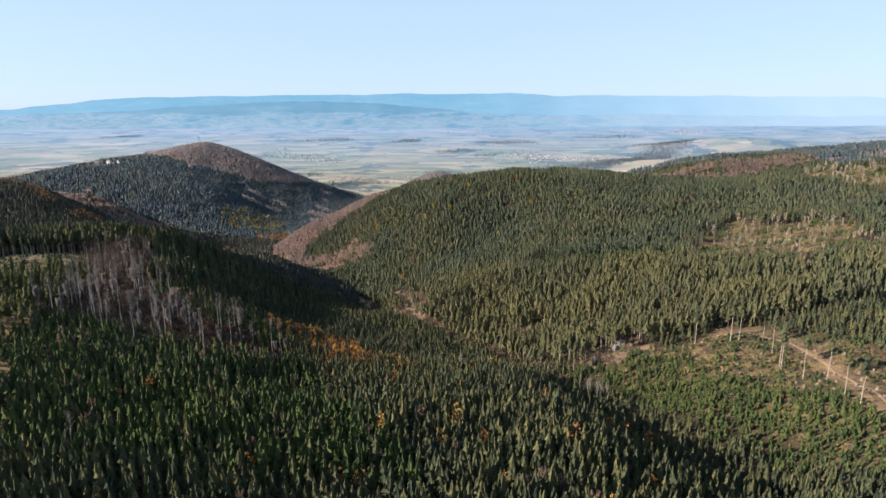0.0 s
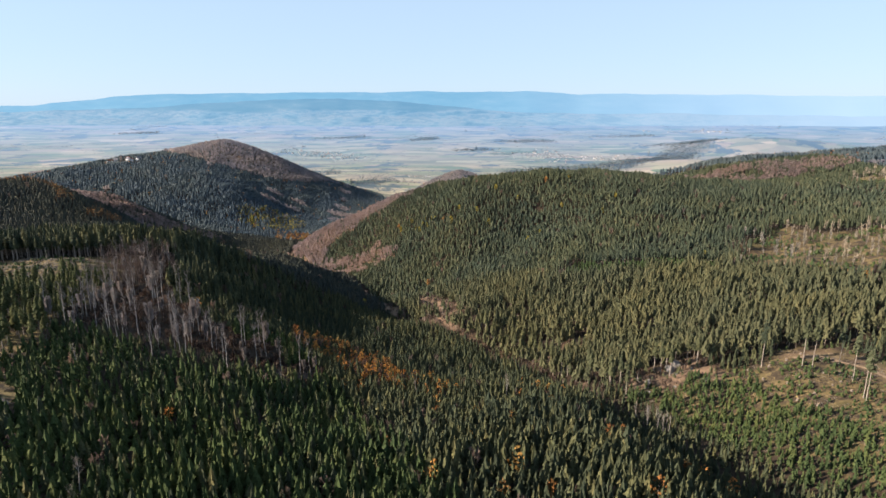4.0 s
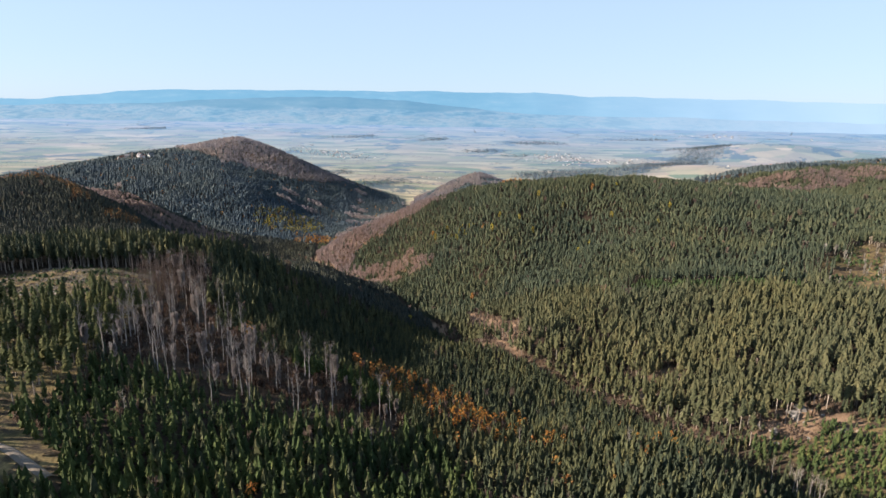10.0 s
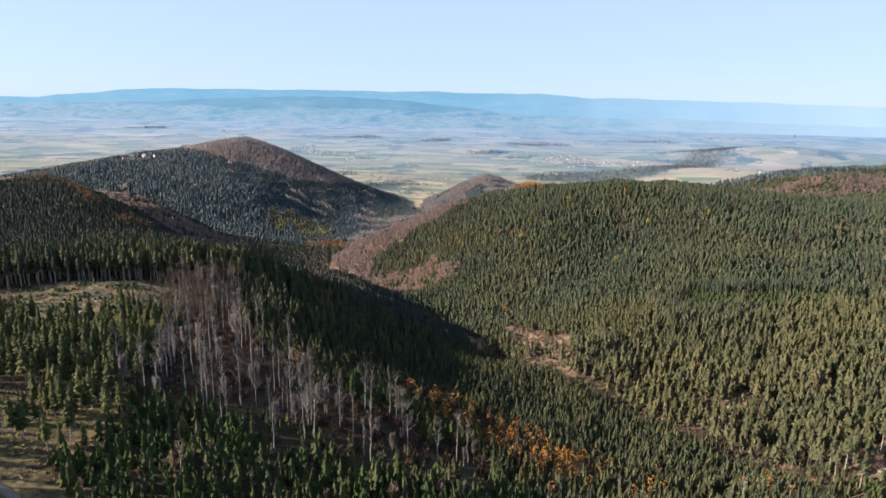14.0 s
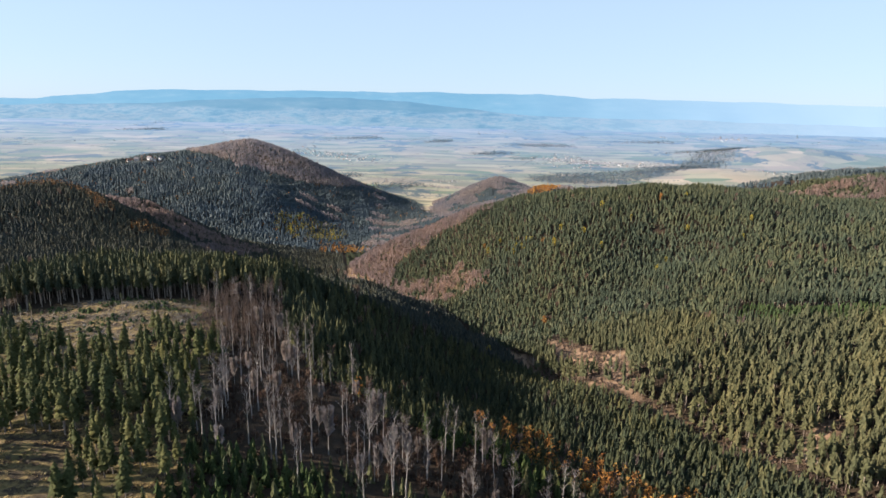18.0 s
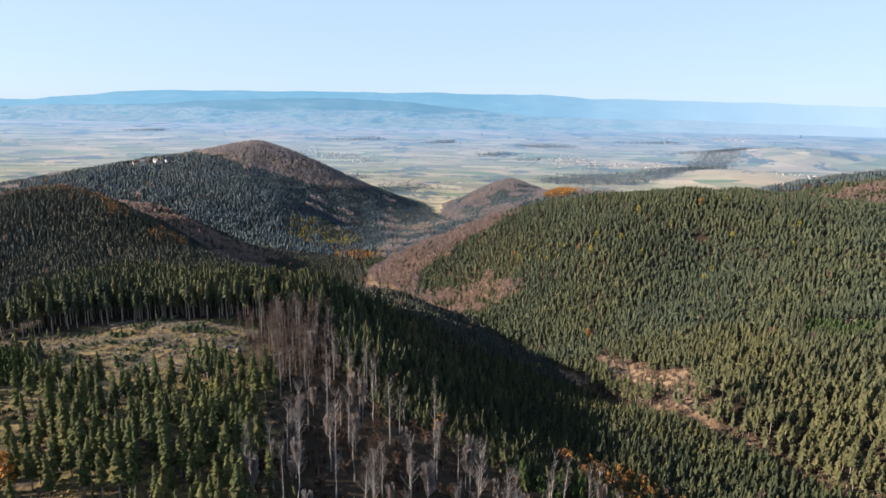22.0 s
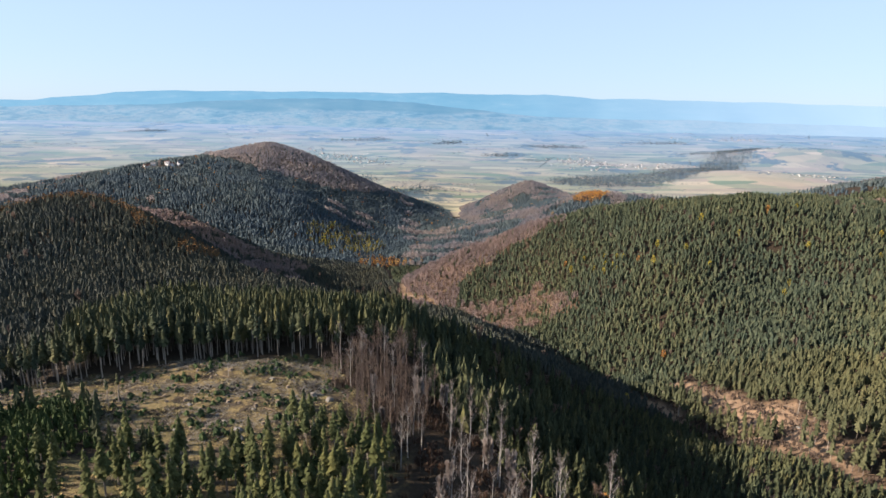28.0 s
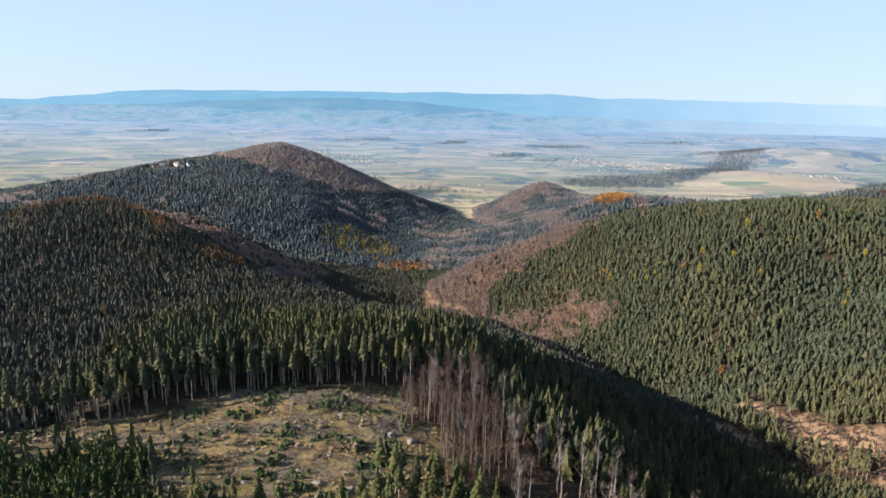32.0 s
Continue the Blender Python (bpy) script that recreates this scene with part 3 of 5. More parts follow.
def plant(name, label, shapes, x, y, h, rad, mats, seed, category="forest"):
    """One woods object: a shape for each place, with its height, radius, turn, lean and tint."""
    if not len(x):
        return None
    r = np.random.RandomState(seed)
    z = ground(x, y) - 0.2
    kind = r.randint(0, len(shapes), len(x))
    V, F, S, T, n = [], [], [], [], 0
    for k, (sv, sf, ss) in enumerate(shapes):
        pick = np.nonzero(kind == k)[0]
        if not len(pick):
            continue
        a = r.uniform(0, 6.28, len(pick))[:, None]
        px, py, pz = sv[:, 0] * rad[pick, None], sv[:, 1] * rad[pick, None], sv[:, 2] * h[pick, None]
        lx, ly = r.normal(0, 0.02, (2, len(pick), 1))
        vx = x[pick, None] + px * np.cos(a) - py * np.sin(a) + lx * pz
        vy = y[pick, None] + px * np.sin(a) + py * np.cos(a) + ly * pz
        V.append(np.stack([vx, vy, z[pick, None] + pz], -1).reshape(-1, 3))
        F.append((sf[None] + (n + np.arange(len(pick)) * len(sv))[:, None, None]).reshape(-1, 3))
        S.append(np.tile(ss, len(pick)))
        T.append(np.repeat(r.beta(2, 2, len(pick)), len(sv)))
        n += len(sv) * len(pick)
    V, F, S, T = (np.concatenate(q) for q in (V, F, S, T))
    me = bpy.data.meshes.new(name)
    me.vertices.add(len(V))
    me.vertices.foreach_set("co", V.ravel().astype(np.float32))
    me.loops.add(F.size)
    me.loops.foreach_set("vertex_index", F.ravel().astype(np.int32))
    me.polygons.add(len(F))
    me.polygons.foreach_set("loop_start", (np.arange(len(F)) * 3).astype(np.int32))
    for m in mats:
        me.materials.append(m)
    me.polygons.foreach_set("material_index", S.astype(np.int32))
    me.update(calc_edges=True)
    if mats[0] is HAZED_NEEDLES:
        me.shade_smooth()
    else:
        me.shade_flat()
    me.attributes.new("tint", "FLOAT", "POINT").data.foreach_set("value", T.astype(np.float32))
    return tagged(new(name, me), label, category, kind="stuff")


def scatter(x0, x1, y0, y1, gap, seed):
    r = np.random.RandomState(seed)
    X, Y = np.meshgrid(np.arange(float(x0), x1, gap), np.arange(float(y0), y1, gap * 0.9))
    X[1::2] += gap / 2
    X, Y = X + r.uniform(-0.36, 0.36, X.shape) * gap, Y + r.uniform(-0.36, 0.36, X.shape) * gap
    return X.ravel(), Y.ravel(), r


SPRUCE_NEAR = [spruce_shape(6, 8, 0.06, 100 + i, trunk=False, shape=0.86, notch=0.44) for i in range(10)]
SPRUCE_TALL = [spruce_shape(7, 8, 0.34, 120 + i, shape=0.7, notch=0.5) for i in range(9)]
SPRUCE_MID = [spruce_shape(4, 8, 0.26, 140 + i, trunk=False, shape=0.7, notch=0.52) for i in range(9)]
SPRUCE_HILL = [spruce_shape(3, 8, 0.22, 150 + i, trunk=False, shape=0.62, notch=0.5) for i in range(9)]
SPRUCE_FAR = [spruce_shape(2, 6, 0.15, 160 + i, trunk=False, shape=0.6, notch=0.55) for i in range(8)]
LEAFY = [leafy_shape(46, 180 + i, 0.2, 0.24) for i in range(5)]
LEAFY_FAR = [leafy_shape(14, 190 + i, 0.2, 0.36) for i in range(4)]
BARE_HILL = [bare_shape(13, 205 + i, 0.2, 1.25) for i in range(6)]
BARE_FAR = [bare_shape(26, 200 + i, 0.25, 0.8) for i in range(5)]
BEECH_POLE = [bare_shape(80, 220 + i, 0.36, 0.055) for i in range(6)]
BARE_NEAR = [bare_shape(48, 210 + i, 0.08, 0.2) for i in range(5)]


OPEN = (CLEARING, SPARSE, YOUNG, BEECH, EAST_CLEARING, EAST_YOUNG, UPPER_CLEARING, TOP_CLEARING, LANDSLIP, GAP, SLIDE, ROCK_BANK)

# near woods: the spur and the hollow before it
x, y, r = scatter(-340, 225, 95, 470, 2.8, 1)
d, side = to_line(STREAM, x, y)
keep = ~any_inside(OPEN, x, y) & ~((side > 0) & (d < np.where(y > 425, 10, 2)) & (y > 285) & (wave(x, y, 45, 20) > -0.3)) & ~((side > 0) & (d < 2) & (y > 285)) & (d > 1.5) & (to_line(EDGE, x, y)[0] > 9) & (to_line(TRACK, x, y)[0] > 5) & (to_line(ROAD, x, y)[0] > np.where(x < -156, 8, 3.5))
keep &= (x > -1.05 * (y - 60) - 70) & (r.uniform(0, 1, x.shape) < 0.93)
behind = (y > 362 + 0.32 * (x + 352)) & (x < -205)
west = side < 0
lower = keep & west & ~behind
birch = lower & inside(BIRCH, x, y) & (r.uniform(0, 1, x.shape) < 0.32)
odd = lower & ~birch & (y < 320) & (r.uniform(0, 1, x.shape) < np.where(x > -40, 0.015, 0.004))
russet = lower & ~birch & ~odd & (r.uniform(0, 1, x.shape) < np.where(inside(BIRCH, x, y), 0.22, 0.02))
lower &= ~birch & ~odd & ~russet
size = 6.1 + 1.2 * wave(x, y, 110, 11) + r.normal(0, 1.3, x.shape)
size = np.clip(np.where(y < 200, size + 1.6, size), 3.6, 13)
flank = np.clip((y - 315) / 50, 0, 1) * np.clip((-95 - x) / 50, 0, 1)
size = size * (1 + 0.75 * flank)
lower &= r.uniform(0, 1, x.shape) > 0.4 * flank
size = np.where((side < 0) & (d < 9) & (y > 270), size * 0.8, size)
fresh = lower & (x < 10) & (y > 140) & (y < 300) & (x + 0.55 * y < 75) & (r.uniform(0, 1, x.shape) < 0.75)
k = lower & ~fresh
plant("spruce_thicket", "dense young dark green spruce thicket on the near slope", SPRUCE_NEAR, x[k], y[k], size[k], 0.35 + size[k] * 0.225, (NEEDLES, BARK), 2)
plant("fresh_spruce_thicket", "dense fresh green spruce thicket below the beeches", SPRUCE_NEAR, x[fresh], y[fresh], size[fresh], 0.35 + size[fresh] * 0.235, (YOUNG_NEEDLES, BARK), 22)
k = birch | odd
plant("autumn_birch_wood", "orange and ochre birches among dark spruces", LEAFY, x[k], y[k], size[k] * 1.05, size[k] * 0.25, (AUTUMN, PALE_BARK), 3)
plant("russet_bushes", "leafless russet bushes between young spruces", BARE_NEAR, x[russet], y[russet], size[russet] * 0.85, size[russet] * 0.2, (TWIGS, PALE_BARK), 33)
k = keep & west & behind & (r.uniform(0, 1, x.shape) < 0.72)
tall = 16.8 + r.normal(0, 1.6, x.shape)
plant("tall_spruce_wood", "tall dark spruce wood behind the clearing", SPRUCE_TALL, x[k], y[k], tall[k], tall[k] * 0.135, (NEEDLES, BARK), 4)
k = keep & ~west & (y < 300)
plant("spruce_thicket_east", "young green spruces across the stream", SPRUCE_NEAR, x[k], y[k], size[k] * 0.95, size[k] * 0.2, (NEEDLES, BARK), 5)
k = keep & ~west & (y >= 300)
k &= r.uniform(0, 1, x.shape) < np.where(d < 30, 0.45, 0.66)
plant("east_slope_spruce_wood", "tall olive-green spruces with bare trunks above the stream bank", SPRUCE_TALL, x[k], y[k], tall[k] * 0.68, tall[k] * 0.13, (EAST_NEEDLES, BARK), 6)

# woods beneath and behind the flight
x, y, r = scatter(-360, 260, -140, 240, 4.6, 25)
low_cut = (x < -1.05 * (y - 60) - 70) | (y < 95)
k = low_cut & (x > -360) & ~any_inside(OPEN, x, y) & (to_line(ROAD, x, y)[0] > 8) & (r.uniform(0, 1, x.shape) < 0.9) & ~((x > -1.05 * (y - 60) - 70) & (y > 93) & (x < 227))
h = np.clip(r.normal(11, 1.8, x.shape), 6, 16)
plant("southern_spruce_wood", "dark green spruce forest on the slopes beneath the flight", SPRUCE_FAR, x[k], y[k], h[k], h[k] * 0.26, (NEEDLES, BARK), 26)

# young growth: plantations, beech undergrowth, shrubs
x, y, r = scatter(-440, 200, 150, 405, 2.2, 31)
k = inside(YOUNG, x, y) & (x > -1.05 * (y - 60) - 60) & (r.uniform(0, 1, x.shape) < 0.9)
h = np.clip(r.normal(4.2, 0.8, x.shape), 2, 6.5)
plant("young_spruce_plantation", "bright green young spruce plantation beside the clearing", SPRUCE_NEAR, x[k], y[k], h[k], h[k] * 0.33, (YOUNG_NEEDLES, BARK), 32)
k = inside(EAST_YOUNG, x, y) & (r.uniform(0, 1, x.shape) < 0.85)
h = np.clip(r.normal(3.6, 0.9, x.shape), 1.5, 6)
plant("east_spruce_plantation", "green young spruces on the lower eastern clearing", SPRUCE_NEAR, x[k], y[k], h[k], h[k] * 0.34, (YOUNG_NEEDLES, BARK), 34)
k = inside(EAST_CLEARING, x, y) & ~inside(EAST_YOUNG, x, y) & (to_line(TRACK, x, y)[0] > 6) & (wave(x, y, 18, 35) + r.normal(0, 0.4, x.shape) > -0.35)
h = np.clip(r.normal(1.7, 0.6, x.shape), 0.6, 3.5)
plant("clearing_saplings", "low green spruce saplings among clearing debris", SPRUCE_MID, x[k], y[k], h[k], h[k] * 0.5, (YOUNG_NEEDLES, BARK), 36)
k = (inside(CLEARING, x, y) | (inside(SPARSE, x, y) & (y > 290))) & (wave(x, y, 26, 37) + r.normal(0, 0.35, x.shape) > 0.38)
h = np.clip(r.normal(1.3, 0.5, x.shape), 0.4, 3)
plant("clearing_shrubs", "low green shrubs and saplings in the clearing", SPRUCE_MID, x[k], y[k], h[k], h[k] * 0.85, (YOUNG_NEEDLES, BARK), 38)
k = inside(BEECH, x, y) & (r.uniform(0, 1, x.shape) < 0.42)
low = (y < 262 - 0.12 * (x + 150)) & (r.uniform(0, 1, x.shape) < 0.75)
h = np.clip(r.normal(4.5, 1.6, x.shape), 1.5, 8)
plant("beech_undergrowth_spruces", "young spruces growing up under the beeches", SPRUCE_NEAR, x[k & low], y[k & low], h[k & low], h[k & low] * 0.25, (NEEDLES, BARK), 39)
pole = inside(BEECH, x, y) & ~low & (r.uniform(0, 1, x.shape) < 0.022)
tall = np.clip(r.normal(11, 3, x.shape), 5, 17)
plant("beech_pole_wood", "slender leafless grey beeches crowded on the spur", BEECH_POLE, x[pole], y[pole], tall[pole], tall[pole] * 0.14, (BEECH_TWIGS, PALE_BARK), 43)
k &= ~low & (r.uniform(0, 1, x.shape) < 0.8)
plant("beech_brushwood", "leafless brown brushwood under the beeches", BARE_NEAR, x[k], y[k], h[k] * 0.6, h[k] * 0.28, (BRUSH_TWIGS, BARK), 40)
x, y, r = scatter(-70, 118, 280, 535, 2.4, 45)
d, side = to_line(STREAM, x, y)
k = ((inside(LANDSLIP, x, y) | inside(ROCK_BANK, x, y) | inside(SLIDE, x, y)) & (r.uniform(0, 1, x.shape) < 0.5)) | ((side > 0) & (d < 14) & (r.uniform(0, 1, x.shape) < 0.5))
h = np.clip(r.normal(2.4, 1.0, x.shape), 0.6, 5)
leafless = r.uniform(0, 1, x.shape) < np.where(y > 410, 0.93, 0.6)
plant("bank_brushwood", "leafless tan brushwood on the stream bank", BARE_NEAR, x[k & leafless], y[k & leafless], h[k & leafless], h[k & leafless] * 0.4, (TWIGS, BARK), 46)
plant("bank_saplings", "young green spruces on the stream bank", SPRUCE_MID, x[k & ~leafless], y[k & ~leafless], h[k & ~leafless] * 1.4, h[k & ~leafless] * 0.5, (EAST_NEEDLES, BARK), 47)
x, y, r = scatter(70, 192, 448, 510, 2.3, 48)
k = inside(GAP, x, y)
h = np.clip(r.normal(3.8, 0.9, x.shape), 1.5, 6)
plant("gap_saplings", "fresh green young spruces in a gap of the forest", SPRUCE_MID, x[k], y[k], h[k], h[k] * 0.33, (YOUNG_NEEDLES, BARK), 49)
for poly, seed in ((UPPER_CLEARING, 41), (TOP_CLEARING, 42)):
    a = np.array(poly)
    x, y, r = scatter(a[:, 0].min(), a[:, 0].max(), a[:, 1].min(), a[:, 1].max(), 3.2, seed)
    k = inside(poly, x, y) & (wave(x, y, 40, seed) + r.normal(0, 0.5, x.shape) > 0.05)
    h = np.clip(r.normal(2.2, 0.9, x.shape), 0.6, 5)
    plant("upland_shrubs", "low green shrubs on the upland clearing", SPRUCE_MID, x[k], y[k], h[k], h[k] * 0.55, (YOUNG_NEEDLES, BARK), seed)
    k = inside(poly, x, y) & (wave(x, y, 40, seed) < 0.4) & (r.uniform(0, 1, x.shape) < 0.1)
    h = r.uniform(6, 13, x.shape)
    plant("upland_dead_trees", "grey leafless dead trees on the upland clearing", BARE_FAR, x[k], y[k], h[k], h[k] * 0.12, (DEAD_TWIGS, PALE_BARK), seed + 5)

# middle woods: the eastern hill, the spur's far part and the dome
x, y, r = scatter(-760, 560, 300, 960, 3.25, 7)
used = (x > -340) & (x < 225) & (y < 470)
d, side = to_line(STREAM, x, y)
keep = ~used & ~any_inside(OPEN, x, y) & (d > 3) & ~((side > 0) & (d < 11) & (y < 530) & (wave(x, y, 45, 20) > -0.1)) & (x > -0.77 * y - 115) & (x < 0.77 * y + 40)
red = keep & (any_inside((RED_WOOD, RED_RIDGE, BROWN_LEFT, EAST_BROWN), x, y)) & (r.uniform(0, 1, x.shape) < np.where(x > 200, np.clip(0.45 + 0.5 * wave(x, y, 50, 27), 0.05, 0.8), np.where(x < -285, np.clip(0.5 + 0.5 * wave(x, y, 40, 24), 0.1, 0.85), np.where((y < 735) & (x > -200), np.clip(0.55 + 0.6 * wave(x, y, 30, 23), 0.15, 0.9), 0.9))))
larch = keep & ~red & (inside(LARCH_LEFT, x, y) | inside(LARCH_CREST, x, y)) & (r.uniform(0, 1, x.shape) < 0.55)
odd = keep & ~red & ~larch & (r.uniform(0, 1, x.shape) < np.where(side > 0, 0.006, 0.002))
keep &= ~red & ~larch & ~odd & (r.uniform(0, 1, x.shape) < np.clip(0.97 - 0.5 * np.clip(wave(x, y, 24, 19) - 0.75, 0, 1), 0.4, 1))
girth = r.uniform(0.8, 1.22, x.shape)
front = (side > 0) & (y < np.interp(x, FRONT_X, FRONT_Y) + 4 * wave(x, y, 40, 29))
tall = np.where(front, 8.8, 6.0) + 0.5 * wave(x, y, 150, 12) + r.normal(0, 0.9, x.shape)
tall = np.where((side < 0) & (d < 150) & (y < 640) & (x > -250), 6.2 + r.normal(0, 1.0, x.shape), tall)
for name, k, label in (("east_hill_spruce_wood", side > 0, "olive-green spruce forest covering the broad eastern hill"), ("spur_spruce_wood", side <= 0, "dark spruce forest over the spur and dome")):
    rim = np.minimum(to_line(UPPER_CLEARING + UPPER_CLEARING[:1], x, y)[0], to_line(TOP_CLEARING + TOP_CLEARING[:1], x, y)[0])
    rim = np.minimum(rim, to_line(GAP[:1] + GAP[6:][::-1], x, y)[0]) < 13
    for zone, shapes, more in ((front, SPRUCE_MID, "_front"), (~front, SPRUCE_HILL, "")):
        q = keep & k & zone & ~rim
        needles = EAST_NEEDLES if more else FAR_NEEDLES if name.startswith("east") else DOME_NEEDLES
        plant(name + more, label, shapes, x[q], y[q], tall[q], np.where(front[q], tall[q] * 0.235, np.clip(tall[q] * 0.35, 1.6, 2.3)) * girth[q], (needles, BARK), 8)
    q = keep & k & rim
    plant("rim_spruce_wood", "tall spruces with bare trunks round the upland clearings", SPRUCE_TALL, x[q], y[q], np.maximum(tall[q], 9.5) * 1.1, np.maximum(tall[q], 9.5) * 0.14, (needles, TRUNK_BARK), 88)
plant("bare_beech_wood", "leafless reddish-brown beech wood on the hill's end", BARE_FAR, x[red], y[red], tall[red] * 1.2, tall[red] * 0.34, (RED_TWIGS, PALE_BARK), 9)
plant("larch_wood", "orange larches on the dome's flank", LEAFY_FAR, x[larch], y[larch], tall[larch] * 1.35, tall[larch] * 0.28, (LARCH, BARK), 10)
plant("russet_trees", "single leafless russet trees among spruces", BARE_FAR, x[odd], y[odd], tall[odd] * 1.25, tall[odd] * 0.3, (TWIGS, BARK), 11)

# far woods: the western hill, the hills at the valley's mouth
x, y, r = scatter(-1150, 1000, 560, 1650, 4.4, 13)
used = (x > -760) & (x < 560) & (y < 960)
d, side = to_line(STREAM, x, y)
hidden = (x > 20) & (y > 830) & ~((x < 140) & (y > 1090)) & ~((x > 380) & (y < 1090))
keep = ~used & (d > 1) & (x > -0.77 * y - 115) & (x < 0.77 * y + 40) & (ground(x, y) > 74) & ((np.abs(x + 707) > 48) | (np.abs(y - 1250) > 30) | (r.uniform(0, 1, x.shape) < 0.08)) & (~hidden | (r.uniform(0, 1, x.shape) < 0.12))
bare = keep & (any_inside((PEAK_WOOD, RED_RIDGE, MID_WOOD), x, y) | (wave(x, y, 90, 14) + 0.5 * wave(x, y, 260, 15) > np.where((side > 0) & (x < 160), 0.12, np.where((side <= 0) & (x > -480), 0.9, 1.0)))) & (r.uniform(0, 1, x.shape) < 0.92) & ((x - 43) ** 2 + (y - 1150) ** 2 > 900)
ochre = keep & ~bare & (((x - 43) ** 2 + (y - 1150) ** 2 < 900) | ((x + 275) ** 2 + (y - 965) ** 2 < 1400) & (r.uniform(0, 1, x.shape) < 0.6) | (r.uniform(0, 1, x.shape) < 0.012))
golden = keep & ~bare & ~ochre & ((x + 345) ** 2 + (y - 1065) ** 2 < 3600) & (r.uniform(0, 1, x.shape) < 0.4)
keep &= ~bare & ~ochre & ~golden
tall = 7.6 + r.normal(0, 0.9, x.shape)
for name, k, label in (("west_hill_spruce_wood", side <= 0, "dark spruce forest on the western hill, blue haze in its colour"), ("valley_mouth_spruce_wood", side > 0, "dark spruce forest on the low hills at the valley mouth")):
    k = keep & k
    plant(name, label, SPRUCE_FAR, x[k], y[k], tall[k], tall[k] * 0.40, (HAZED_NEEDLES, BARK), 15)
plant("hilltop_beech_wood", "leafless brown beech wood on the hilltop", BARE_HILL, x[bare], y[bare], tall[bare] * 1.15, tall[bare] * 0.38, (HILL_TWIGS, PALE_BARK), 16)
plant("golden_trees", "yellow-green larches on the western hill", LEAFY_FAR, x[golden], y[golden], tall[golden] * 1.15, tall[golden] * 0.28, (YELLOW, BARK), 18)
plant("ochre_trees", "ochre and orange trees on the far hills", LEAFY_FAR, x[ochre], y[ochre], tall[ochre] * 1.15, tall[ochre] * 0.33, (AUTUMN, BARK), 17)

# ---- things: single trees ----
def shape_mesh(name, shape, mats, seed=0):
    v, f, slot = shape
    me = bpy.data.meshes.new(name)
    me.from_pydata([tuple(p) for p in v], [], [tuple(int(i) for i in t) for t in f])
    for m in mats:
        me.materials.append(m)
    me.polygons.foreach_set("material_index", np.asarray(slot, np.int32))
    me.attributes.new("tint", "FLOAT", "POINT").data.foreach_set("value", np.full(len(v), np.random.RandomState(seed).beta(2, 2), np.float32))
    me.update()
    return me


def part(name, me, parent, label=""):
    ob = new(name, me)
    ob.parent = parent
    return tagged(ob, label)


def tube(path, radii, sides):
    """A tapered, bent tube along a path of points."""
    v, f = [], []
    for i, (p, q) in enumerate(zip(path, radii)):
        for k in range(sides):
            a = 2 * math.pi * k / sides
            v.append((p[0] + q * math.cos(a), p[1] + q * math.sin(a), p[2]))
    for i in range(len(path) - 1):
        for k in range(sides):
            a, b = i * sides + k, i * sides + (k + 1) % sides
            f += [(a, b, b + sides), (a, b + sides, a + sides)]
    return v, f, 0


def limb(base, tip, w):
    """A thin three-sided limb from base to tip."""
    base, tip = Vector(base), Vector(tip)
    side = (tip - base).cross(Vector((0.3, 0.5, 0.8))).normalized() * w
    up = (tip - base).cross(side).normalized() * w
    v = [tuple(base + side), tuple(base - side * 0.5 + up * 0.87), tuple(base - side * 0.5 - up * 0.87), tuple(tip)]
    return v, [(0, 1, 3), (1, 2, 3), (2, 0, 3)], 0


